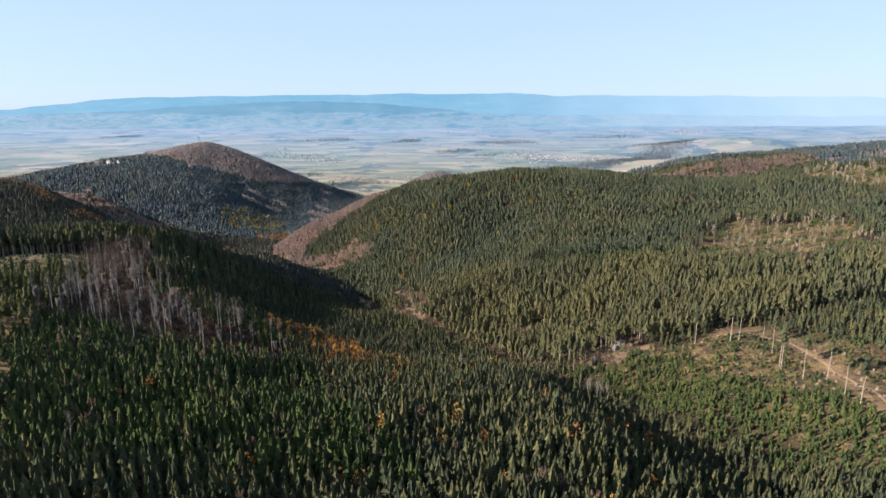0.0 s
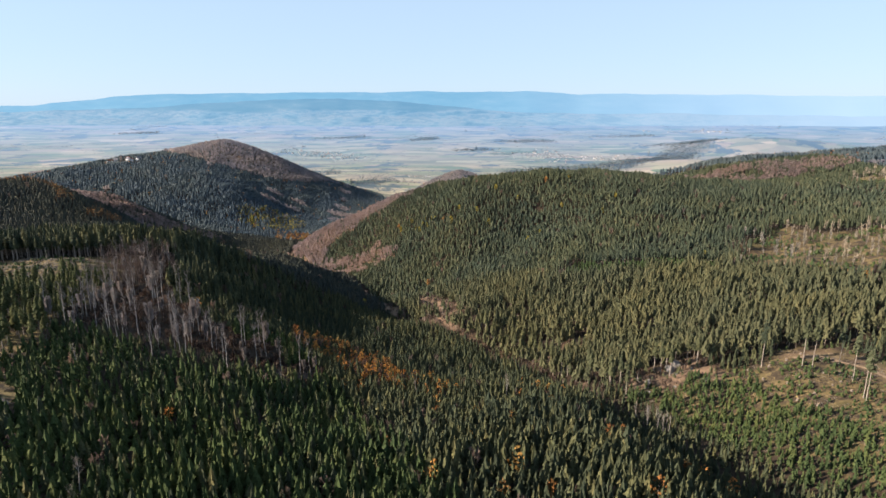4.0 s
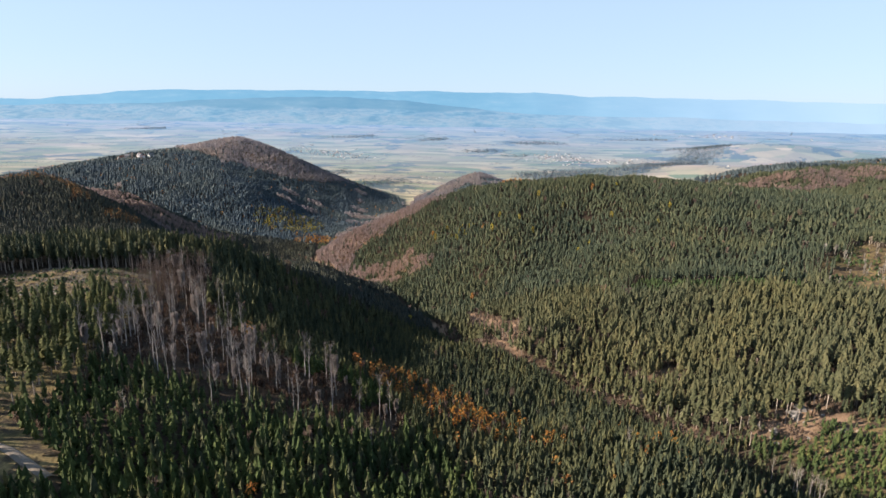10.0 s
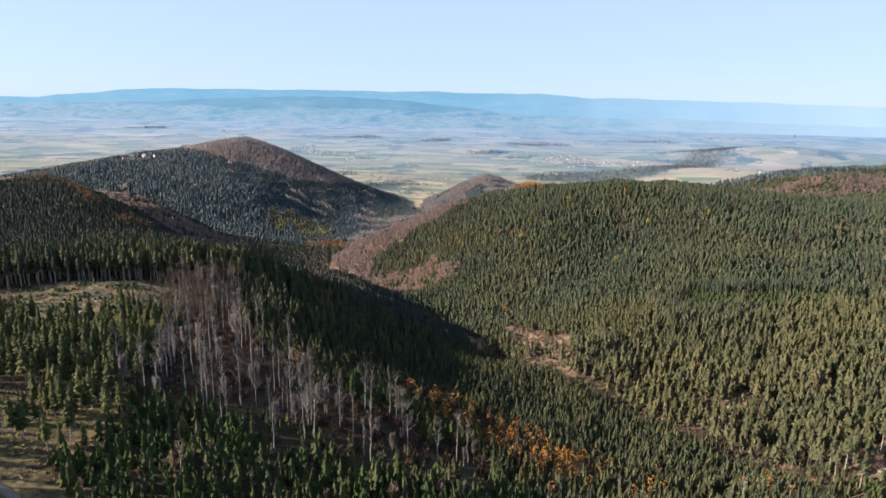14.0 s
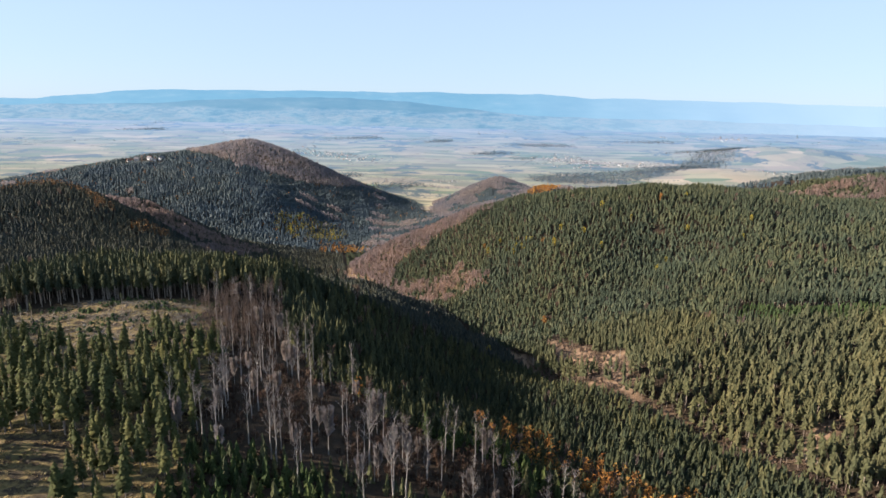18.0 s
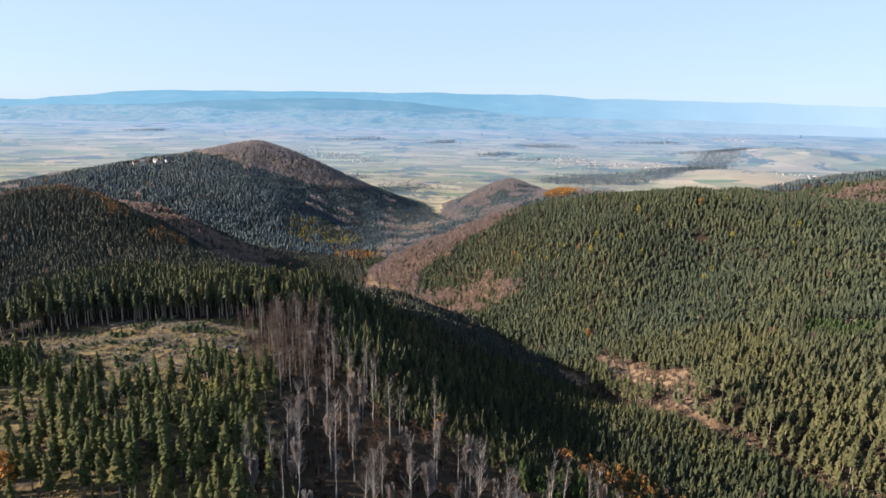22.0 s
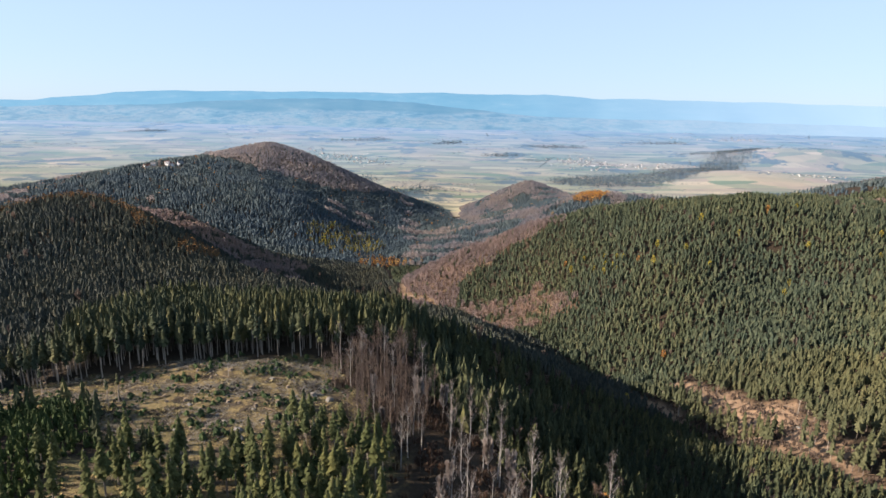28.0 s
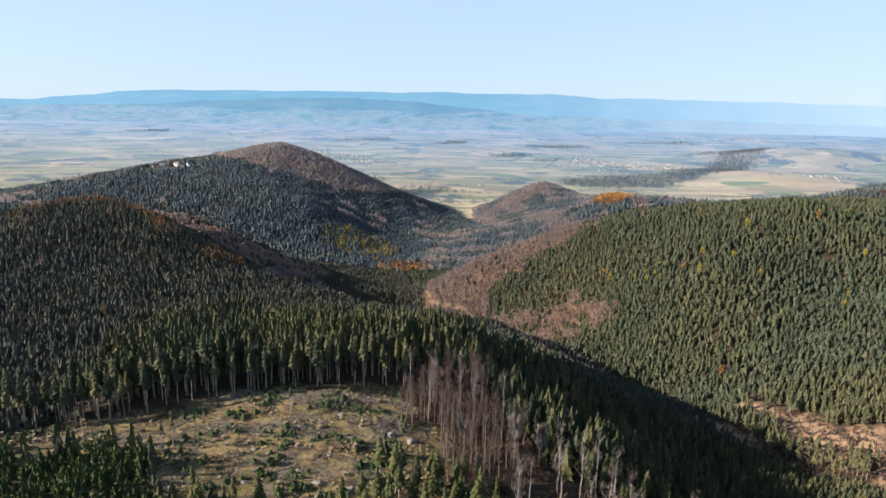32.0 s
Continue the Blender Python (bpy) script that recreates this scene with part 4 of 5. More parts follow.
def spruce_thing(name, label, h, rad, bare, tiers, seed, needles):
    """A spruce in metres: a trunk with dead stubs below, and a crown of drooping whorls."""
    r = np.random.RandomState(seed)
    ob = new(name)
    tagged(ob, label, "tree", "single trees of the clearings")
    path = [(r.normal(0, 0.05) * i, r.normal(0, 0.05) * i, h * 0.95 * i / 5) for i in range(6)]
    pieces = [tube(path, [0.24, 0.20, 0.17, 0.13, 0.09, 0.04], 6)]
    for i in range(14):
        z, a = r.uniform(0.12, bare + 0.1) * h, r.uniform(0, 6.28)
        pieces.append(limb((0, 0, z), (r.uniform(0.5, 1.3) * math.cos(a), r.uniform(0.5, 1.3) * math.sin(a), z + r.uniform(-0.3, 0.2)), 0.035))
    part("trunk", shape_mesh(name + "_trunk", join(pieces), [TRUNK_BARK], seed), ob)
    boughs = []
    for i in range(int(tiers * 1.7)):
        u = (i + r.uniform(-0.3, 0.3)) / (tiers * 1.7)
        reach = rad * (1 - u) ** 0.6 * (0.55 + 0.45 * min(1, u * 5 + 0.3)) * r.uniform(0.75, 1.15)
        z = h * (bare + (1 - bare) * 0.97 * max(u, 0))
        for k in range(7):
            if r.uniform() < 0.2:
                continue
            a, q = k * 0.9 + i * 1.1 + r.uniform(-0.3, 0.3), reach * r.uniform(0.6, 1.2)
            c, s_, w = math.cos(a), math.sin(a), 0.10 + q * r.uniform(0.24, 0.36)
            rise, droop, bank = 0.10 * q + 0.2, -r.uniform(0.15, 0.75) * q, r.normal(0, 0.45) * w
            boughs.append(([(0, 0, z + rise), (0.62 * q * c - w * s_, 0.62 * q * s_ + w * c, z + droop * 0.55 + bank), (q * c, q * s_, z + droop), (0.62 * q * c + w * s_, 0.62 * q * s_ - w * c, z + droop * 0.55 - bank)],
                           [(0, 1, 2), (0, 2, 3)], 0))
    boughs.append(([(0.12, 0, h * 0.94), (-0.06, 0.1, h * 0.94), (-0.06, -0.1, h * 0.94), (0, 0, h)], [(0, 1, 3), (1, 2, 3), (2, 0, 3)], 0))
    part("crown", shape_mesh(name + "_crown", join(boughs), [needles], seed), ob)
    return ob


def beech_thing(name, label, h, seed, spread=1.0, bark=None, twigs=None, low=0.5, fork=12):
    """A leafless broadleaf tree in metres: pale trunk, rising limbs, a haze of twigs."""
    r = np.random.RandomState(seed)
    ob = new(name)
    tagged(ob, label, "tree", "leafless trees")
    bend = r.normal(0, 0.35, (6, 2)).cumsum(0) * 0.4
    path = [(bend[i][0], bend[i][1], h * 0.86 * i / 5) for i in range(6)]
    limbs, fine = [tube(path, [0.27, 0.21, 0.17, 0.12, 0.07, 0.02], 6)], []
    for i in range(fork):
        u = r.uniform(low, 0.97)
        a = i * 2.4 + r.uniform(-0.5, 0.5)
        k = min(4, int(u * 5 / 0.88))
        base = Vector(path[k]).lerp(Vector(path[k + 1]), 0.5)
        base.z = min(u * h, path[5][2])
        reach = spread * r.uniform(1.2, 2.6) * (1.25 - 0.75 * u)
        tip = base + Vector((reach * math.cos(a), reach * math.sin(a), r.uniform(0.10, 0.2) * h * (1.2 - 0.5 * u)))
        tip.z = min(tip.z, h)
        limbs.append(limb(base, tip, 0.075))
        for j in range(9):
            b = base.lerp(tip, r.uniform(0.25, 1.0))
            e = b + Vector((r.normal(0, 0.55) * spread, r.normal(0, 0.55) * spread, r.uniform(0.3, 1.5)))
            fine.append(limb(b, e, 0.025))
            for _ in range(2):
                g = b.lerp(e, r.uniform(0.3, 0.9))
                fine.append(limb(g, g + Vector((r.normal(0, 0.4), r.normal(0, 0.4), r.uniform(0.1, 0.7))), 0.019))
    part("trunk", shape_mesh(name + "_trunk", join(limbs[:1]), [bark or PALE_BARK], seed), ob)
    for piece in limbs[1:]:
        part("limb", shape_mesh(name + "_limb", join([piece]), [bark or PALE_BARK], seed), ob)
    part("crown", shape_mesh(name + "_twigs", join(fine), [twigs or BEECH_TWIGS], seed), ob)
    return ob


def stand(ob, x, y, turn, size=1.0, sink=0.15, tilt=0.0):
    return Matrix.LocRotScale((x, y, float(ground(np.array([x]), np.array([y]))[0]) - sink), Euler((tilt, 0, turn)), (size,) * 3)


def put(makers, places, seed, lo=0.85, hi=1.12, sink=0.15, tilt=0.0):
    """Stands copies of a few models at the places; the models themselves take the first ones."""
    r = np.random.RandomState(seed)
    for i, (x, y) in enumerate(places):
        m = stand(None, float(x), float(y), r.uniform(0, 6.28), r.uniform(lo, hi), sink, r.normal(0, tilt) if tilt else 0.0)
        if i < len(makers):
            makers[i].matrix_basis = m
        else:
            copy_thing(makers[r.randint(len(makers))], m)


def along(line, gap, seed, off=0.0, spread=1.5):
    r = np.random.RandomState(seed)
    out = []
    for a, b in zip(line, line[1:]):
        a, b = Vector(a), Vector(b)
        n = Vector((-(b - a).y, (b - a).x)).normalized()
        for i in range(max(1, int((b - a).length / gap))):
            p = a.lerp(b, (i + r.uniform(0, 1)) * gap / (b - a).length) + n * (off + r.uniform(-spread, spread))
            out.append((p.x, p.y))
    return out


# the wood's edge at the clearing: tall trees with long bare trunks
edge_models = [spruce_thing("edge_spruce", "tall spruce with a long bare trunk at the forest edge", 18.0, 1.6 + 0.12 * i, 0.46 + 0.05 * (i % 3), 13, 300 + i, NEEDLES) for i in range(5)]
put(edge_models, along(EDGE, 4.2, 51, 1.0, 1.5) + along(EDGE, 3.6, 52, 5.0, 2.0) + along(EDGE, 3.4, 53, 9.0, 2.0), 54, 0.82, 1.08)
# open stand on straw-coloured grass
r = np.random.RandomState(61)
spots_sparse = [(-191, 230), (-196, 229), (-198, 228), (-199, 248), (-209, 271), (-205, 272), (-195, 269), (-240, 272), (-228, 271), (-219, 277), (-218, 296), (-226, 300), (-247, 314), (-262, 291), (-256, 277), (-198, 278), (-208, 293), (-249, 299), (-265, 307)]
fx, fy, r = scatter(-300, -150, 165, 345, 4.6, 62)
dense = inside(DENSE_STAND, fx, fy)
k = inside(SPARSE, fx, fy) & (to_line(ROAD, fx, fy)[0] > 7) & (fx < -176) & (r.uniform(0, 1, fx.shape) < np.where(dense, 0.85, 0.32))
spots_sparse += list(zip(fx[k], fy[k]))
open_models = [spruce_thing("open_stand_spruce", "slender olive-green spruce on straw-coloured grass", 14.5, 1.9 + 0.25 * (i % 3), 0.22 + 0.10 * (i % 3), 17, 320 + i, SUNNY_NEEDLES) for i in range(6)]
put(open_models, spots_sparse, 63, 0.75, 1.12)
# lone tall trees along the eastern track
lone_models = [spruce_thing("track_spruce", "tall lone spruce with a very long bare trunk beside the track", 25, 2.6, 0.55 + 0.04 * i, 10, 340 + i, NEEDLES) for i in range(3)]
put(lone_models, [(129, 286), (144, 280), (146, 276), (159, 278), (155, 262), (152, 250), (151, 247), (155, 237), (162, 232), (158, 215), (158, 206)], 64, 0.88, 1.05)
thin_models = [spruce_thing("spindly_spruce", "spindly spruce spared by the felling in the clearing", 12, 1.0, 0.62, 7, 350 + i, NEEDLES) for i in range(2)]
fx, fy, r = scatter(-60, 118, 284, 520, 5.0, 160)
d, side = to_line(STREAM, fx, fy)
k = (inside(LANDSLIP, fx, fy) & (r.uniform(0, 1, fx.shape) < 0.05)) | ((side > 0) & (d > 6) & (d < 16) & (r.uniform(0, 1, fx.shape) < np.where(fy > 400, 0.08, 0.5))) | (inside(ROCK_BANK, fx, fy) & (fy > 294) & (r.uniform(0, 1, fx.shape) < 0.3))
bank_models = [spruce_thing("bank_spruce", "tall spruce with a bare trunk on the stream bank", 18, 2.3, 0.45 + 0.06 * i, 10, 360 + i, NEEDLES) for i in range(3)]
put(bank_models, list(zip(fx[k], fy[k])), 161, 0.8, 1.1)
put(thin_models, [(-291, 351), (-291, 345), (-264, 372), (-322, 360)], 65, 0.85, 1.0)
# leafless beeches in a band along the spur
beech_models = [beech_thing("bare_beech", "pale leafless beech standing on the spur", 22, 400 + i, 1.1 + 0.15 * (i % 3), low=0.36, fork=15 + i % 4) for i in range(6)]
spots_beech = [(-191, 265), (-182, 278), (-162, 261), (-152, 266), (-138, 270), (-124, 250), (-107, 249), (-96, 253), (-87, 256), (-81, 263), (-134, 242), (-115, 266), (-119, 264),
               (-174, 287), (-160, 259), (-159, 270), (-152, 250), (-147, 285), (-146, 289), (-140, 272), (-136, 267), (-129, 266), (-128, 259), (-126, 275), (-112, 283), (-105, 283)]
fx, fy, r = scatter(-235, -60, 230, 420, 8.5, 66)
k = inside(BEECH, fx, fy) & (r.uniform(0, 1, fx.shape) < np.where(fx > -165, 0.32, 0.5))
spots_beech += list(zip(fx[k], fy[k]))
put(beech_models, spots_beech, 67, 0.74, 1.08)
slim_models = [beech_thing("slim_beech", "slim leafless beech in a dense grey-brown clump", 15.5, 420 + i, 1.2, low=0.35, fork=18, twigs=TWIGS, bark=TAN_BARK) for i in range(4)]
fx, fy, r = scatter(-232, -188, 335, 408, 4.4, 68)
k = inside([(-229, 404), (-224, 366), (-214, 338), (-196, 345), (-195, 375), (-206, 408)], fx, fy)
put(slim_models, list(zip(fx[k], fy[k])), 69, 0.7, 1.1)
dead_models = [beech_thing("dead_birch", "whitish dead birch rising above young spruces", 13, 440 + i, 0.8, low=0.3, fork=12, twigs=DEAD_TWIGS) for i in range(2)]
put(dead_models, [(66, 250), (70, 249), (76, 255), (75, 249), (73, 260), (68, 255), (71, 245), (-104, 150), (-99, 140), (-79, 231), (-30, 255), (8, 255), (-151, 222), (70, 262), (66, 266)], 70, 0.7, 1.0)
# single coloured trees on the eastern hill
def leafy_thing(name, label, h, rad, seed, leaves):
    ob = tagged(new(name), label, "tree", "autumn trees on the hill")
    v, f, slot = leafy_shape(110, seed, 0.22, 0.26)
    v = v * np.array((rad, rad, h))
    n = 110 * 4
    part("crown", shape_mesh(name + "_crown", (v[:n], f[:n], slot[:n]), [leaves], seed), ob)
    part("trunk", shape_mesh(name + "_trunk", join([tube([(0, 0, 0), (0.1, 0, h * 0.4), (0, 0.1, h * 0.8)], [0.22, 0.15, 0.05], 6)]), [BARK], seed), ob)
    return ob


put([leafy_thing("yellow_broadleaf", "yellow autumn broadleaf tree among spruces", 15, 3.2, 460, YELLOW), leafy_thing("yellow_broadleaf", "yellow autumn broadleaf tree among spruces", 14, 3.6, 461, YELLOW)],
    [(-20, 655), (30, 690), (95, 640), (130, 610), (70, 615), (-47, 675), (-11, 674), (-52, 680), (52, 665), (-78, 695), (8, 661), (56, 596), (184, 491), (-88, 482), (110, 690), (-45, 669), (20, 640), (-55, 672), (-42, 682), (-60, 684), (-38, 676), (-50, 690), (150, 640), (-66, 700)], 71, 0.6, 0.82)
put([leafy_thing("orange_broadleaf", "orange autumn broadleaf tree among spruces", 14, 3.4, 463, AUTUMN)], [(-246, 263), (-28, 667), (85, 688), (-81, 705), (-40, 560), (230, 372), (-145, 632)], 72, 0.6, 0.85)

# ---- things: stones, stumps, logs, road ----
STONE = plain_mat("pale_rock", (0.106, 0.096, 0.084), (0.238, 0.221, 0.195), 0.8, 0.95, 0.6)
WOOD = plain_mat("weathered_log", (0.106, 0.069, 0.043), (0.224, 0.165, 0.112), 1.4)
CUT = plain_mat("cut_wood", (0.224, 0.158, 0.092), (0.317, 0.238, 0.145), 3.0)


def stone(name, label, size, seed):
    bm = bmesh.new()
    bmesh.ops.create_icosphere(bm, subdivisions=2, radius=1)
    for v in bm.verts:
        n = noise.noise(v.co * 1.3 + Vector((seed, 0, 0))) * 0.5 + noise.noise(v.co * 3.1 + Vector((0, seed, 0))) * 0.2
        v.co = Vector((v.co.x * size[0], v.co.y * size[1], v.co.z * size[2])) * (1 + n)
    me = bpy.data.meshes.new(name)
    bm.to_mesh(me)
    bm.free()
    me.materials.append(STONE)
    return tagged(new(name, me), label, "rock", "rocks of the slopes")


put([stone("boulder", "large pale boulder on the stream bank", (2.4, 2.0, 1.7), 1)], [(80, 292)], 73, 1, 1, -0.6)
put([stone("rock_outcrop", "pale rock outcrop on the wooded bank", (3.0, 2.2, 2.0), 2)], [(93, 302), (97, 306)], 74, 0.8, 1.1, -0.8)
r = np.random.RandomState(75)
put([stone("rock", "small pale rock lying in the clearing", (0.9, 0.7, 0.5), 3 + i) for i in range(3)],
    [(r.uniform(70, 105), r.uniform(284, 305)) for _ in range(16)] + [(r.uniform(145, 178), r.uniform(172, 215)) for _ in range(16)] + [(r.uniform(-275, -228), r.uniform(330, 392)) for _ in range(18)] + [(r.uniform(-50, -15), r.uniform(440, 500)) for _ in range(8)], 76, 0.45, 1.3, 0.0)
put([stone("clearing_boulder", "grey-brown boulder in the clearing", (1.5, 1.3, 1.2), 9)], [(-246, 331), (-239, 333), (-226, 359), (-232, 362)], 77, 0.7, 1.05, -0.3)


def stump(seed):
    r = np.random.RandomState(seed)
    ob = tagged(new("tree_stump"), "cut tree stump with pale top in the clearing", "stump", "stumps of the clearing")
    h = r.uniform(0.4, 0.7)
    part("bark", shape_mesh("stump_bark", join([tube([(0, 0, -0.1), (0, 0, 0.15), (0, 0, h)], [0.5, 0.34, 0.30], 8)]), [BARK], seed), ob)
    ring = [(0, 0, h)] + [(0.31 * math.cos(a), 0.31 * math.sin(a), h + 0.004) for a in np.arange(8) * math.pi / 4]
    part("cut_face", shape_mesh("stump_top", (np.array(ring), [(0, 1 + k, 1 + (k + 1) % 8) for k in range(8)], [0] * 8), [CUT], seed), ob)
    return ob


fx, fy, r = scatter(-350, -222, 318, 400, 6.5, 78)
k = inside(CLEARING, fx, fy) & (r.uniform(0, 1, fx.shape) < 0.45)
gx2, gy2, r = scatter(100, 190, 170, 300, 8.0, 79)
k2 = inside(EAST_CLEARING, gx2, gy2) & ~inside(EAST_YOUNG, gx2, gy2) & (r.uniform(0, 1, gx2.shape) < 0.7)
put([stump(500 + i) for i in range(3)], list(zip(fx[k], fy[k])) + list(zip(gx2[k2], gy2[k2])), 80, 0.8, 1.5, 0.0)


def log_thing(name, label, length, seed):
    r = np.random.RandomState(seed)
    v, f, s = tube([(0, 0, 0), (0.1, 0.05, length * 0.5), (0, 0, length)], [0.24, 0.19, 0.10], 7)
    ob = tagged(new(name), label, "log", "fallen logs")
    v = np.array(v)[:, [2, 1, 0]] - np.array((length / 2, 0, 0))
    part("stem", shape_mesh(name + "_stem", (v, [t[::-1] for t in f], [0] * len(f)), [WOOD], seed), ob)
    stubs = []
    for i in range(7):
        u, a = r.uniform(-0.4, 0.45) * length, r.uniform(0.3, 2.8)
        stubs.append(limb((u, 0, 0), (u + r.uniform(0.2, 0.8), r.uniform(0.4, 1.0) * math.cos(a), r.uniform(0.4, 1.0) * math.sin(a)), 0.04))
    tagged(part("branch_stubs", shape_mesh(name + "_stubs", join(stubs), [WOOD], seed), ob), kind="stuff")
    return ob


def lay(models, places, seed, along_slope):
    """Lays logs on the ground, following its slope; a turn of 0 points along x."""
    r = np.random.RandomState(seed)
    for i, (x, y) in enumerate(places):
        a = along_slope + r.normal(0, 0.45)
        c, s_ = math.cos(a), math.sin(a)
        q = ground(np.array([x - 4 * c, x, x + 4 * c]), np.array([y - 4 * s_, y, y + 4 * s_]))
        m = Matrix.LocRotScale((x, y, float(q[[0, 2]].mean()) + 0.25), Euler((0, -math.atan2(q[2] - q[0], 8), a)), (r.uniform(0.6, 1.15),) * 3)
        if i < len(models):
            models[i].matrix_basis = m
        else:
            copy_thing(models[r.randint(len(models))], m)


r = np.random.RandomState(81)
fx, fy, r = scatter(-60, 100, 284, 520, 6.0, 82)
d, side = to_line(STREAM, fx, fy)
k = ((side > 0) & (d > 3) & (d < 16) | inside(LANDSLIP, fx, fy)) & (r.uniform(0, 1, fx.shape) < 0.7)
lay([log_thing("fallen_log", "bleached brown log fallen down the stream bank", 11, 520 + i) for i in range(3)], list(zip(fx[k], fy[k])), 83, 0.75)
fx, fy, r = scatter(-345, -225, 322, 398, 9.0, 84)
k = inside(CLEARING, fx, fy) & (r.uniform(0, 1, fx.shape) < 0.6)
lay([log_thing("clearing_log", "grey-brown log lying across the clearing", 5, 530 + i) for i in range(2)], list(zip(fx[k], fy[k])), 85, 0.2)
lay([log_thing("stacked_log", "cut brown log in a pile beside the road", 6, 540)], [(-146, 190 + 0.7 * i) for i in range(5)] + [(-158, 200 + 0.7 * i) for i in range(4)], 86, 0.3)


def ribbon(name, label, line, width, mat, lift=0.22):
    pts, n = [], len(line)
    for a, b in zip(line, line[1:]):
        a, b = Vector(a), Vector(b)
        pts += [a.lerp(b, i / 8) for i in range(8)]
    pts.append(Vector(line[-1]))
    for _ in range(6):
        pts = [pts[0]] + [(p + q * 2 + w) / 4 for p, q, w in zip(pts, pts[1:], pts[2:])] + [pts[-1]]
    X, Y = [], []
    for i, p in enumerate(pts):
        t = (pts[min(i + 1, len(pts) - 1)] - pts[max(i - 1, 0)]).normalized()
        row = [p + Vector((-t.y, t.x)) * width * (j / 4 - 0.5) for j in range(5)]
        X.append([q.x for q in row]), Y.append([q.y for q in row])
    X, Y = np.array(X), np.array(Y)
    Z = ground(X, Y) + lift + np.array([-0.3, 0.03, 0.08, 0.03, -0.3])
    tagged(new(name, grid_mesh(name, X, Y, Z, mat)), label, "road", kind="structure")


GRAVEL = plain_mat("pale_gravel", (0.132, 0.109, 0.083), (0.224, 0.191, 0.152), 1.3, 0.95, 0.3)
EARTH = plain_mat("track_earth", (0.132, 0.089, 0.056), (0.238, 0.175, 0.112), 0.7, 0.95, 0.3)
ribbon("forest_road", "pale gravel forest road", [(-330, 262), (-260, 238), (-215, 222), (-182, 207), (-171, 200), (-152, 190)], 2.8, GRAVEL)
ribbon("logging_track", "brown earth logging track across the eastern clearing", [(146, 291), (158, 290), (168, 276), (170, 240), (168, 205), (160, 160)], 2.0, EARTH)
ribbon("upland_track", "pale earth track over the upland clearing", [(386, 545), (398, 570), (412, 600), (425, 640), (440, 690)], 5.0, GRAVEL)

# ---- straw tussocks and brash in the clearings ----
def tuft_shape(blades, seed):
    r = np.random.RandomState(seed)
    pieces = []
    for i in range(blades):
        a, w = i * 2.4, r.uniform(0.2, 0.4)
        tip = (math.cos(a) * r.uniform(0.5, 1), math.sin(a) * r.uniform(0.5, 1), r.uniform(0.5, 1))
        pieces.append(([(-math.sin(a) * w, math.cos(a) * w, 0), (math.sin(a) * w, -math.cos(a) * w, 0), tip], [(0, 1, 2)], 0))
    return join(pieces)


def stick_shape(seed):
    r = np.random.RandomState(seed)
    return join([limb((r.uniform(-1, 0), r.uniform(-1, 1), r.uniform(0.1, 0.5)), (r.uniform(0, 1), r.uniform(-1, 1), r.uniform(0.2, 0.9)), 0.06) for _ in range(5)])


SLASH = foliage("felling_slash", [(0.0, (0.040, 0.030, 0.021)), (0.6, (0.086, 0.066, 0.048)), (1.0, (0.158, 0.129, 0.099))])
STRAW = foliage("straw_grass", [(0.0, (0.180, 0.142, 0.064)), (0.5, (0.262, 0.205, 0.094)), (1.0, (0.345, 0.275, 0.135))])
for name, label, polys, gap, seed, chance in (("straw_tussocks", "straw-coloured grass tussocks in the clearing", (CLEARING, SPARSE), 1.35, 91, 0.6), ("east_straw_tussocks", "dry grass tussocks on the eastern clearing", (EAST_CLEARING,), 2.6, 92, 0.3)):
    a = np.concatenate([np.array(p) for p in polys])
    x, y, r = scatter(a[:, 0].min(), a[:, 0].max(), a[:, 1].min(), a[:, 1].max(), gap, seed)
    k = any_inside(polys, x, y) & (wave(x, y, 14, seed) + r.normal(0, 0.5, x.shape) > 0.1) & (r.uniform(0, 1, x.shape) < chance * 1.6)
    h = r.uniform(0.3, 0.8, x.shape)
    plant(name, label, [tuft_shape(7, seed + i) for i in range(4)], x[k], y[k], h[k], h[k] * 1.5, (STRAW,), seed, "grass")
x, y, r = scatter(-350, 192, 160, 405, 1.6, 96)
k = any_inside((CLEARING, EAST_CLEARING, SPARSE), x, y) & (wave(x, y, 17, 97) + r.normal(0, 0.45, x.shape) > 0.35)
h = r.uniform(0.25, 0.7, x.shape)
plant("slash_heaps", "dark brown heaps of felling slash", [tuft_shape(9, 970 + i) for i in range(4)], x[k], y[k], h[k], h[k] * 2.2, (SLASH,), 98, "brushwood")
for name, label, polys, gap, seed in (("brash", "grey brash and broken branches on the clearing", (CLEARING,), 1.15, 94), ("bank_brash", "broken branches on the bare bank", (LANDSLIP, EAST_CLEARING), 2.6, 95)):
    a = np.concatenate([np.array(p) for p in polys])
    x, y, r = scatter(a[:, 0].min(), a[:, 0].max(), a[:, 1].min(), a[:, 1].max(), gap, seed)
    k = any_inside(polys, x, y) & (wave(x, y, 20, seed) + r.normal(0, 0.4, x.shape) > 0.0)
    h = r.uniform(0.4, 0.9, x.shape)
    plant(name, label, [stick_shape(seed + i) for i in range(5)], x[k], y[k], h[k], h[k] * 2.2, (DEAD_TWIGS,), seed, "brushwood")

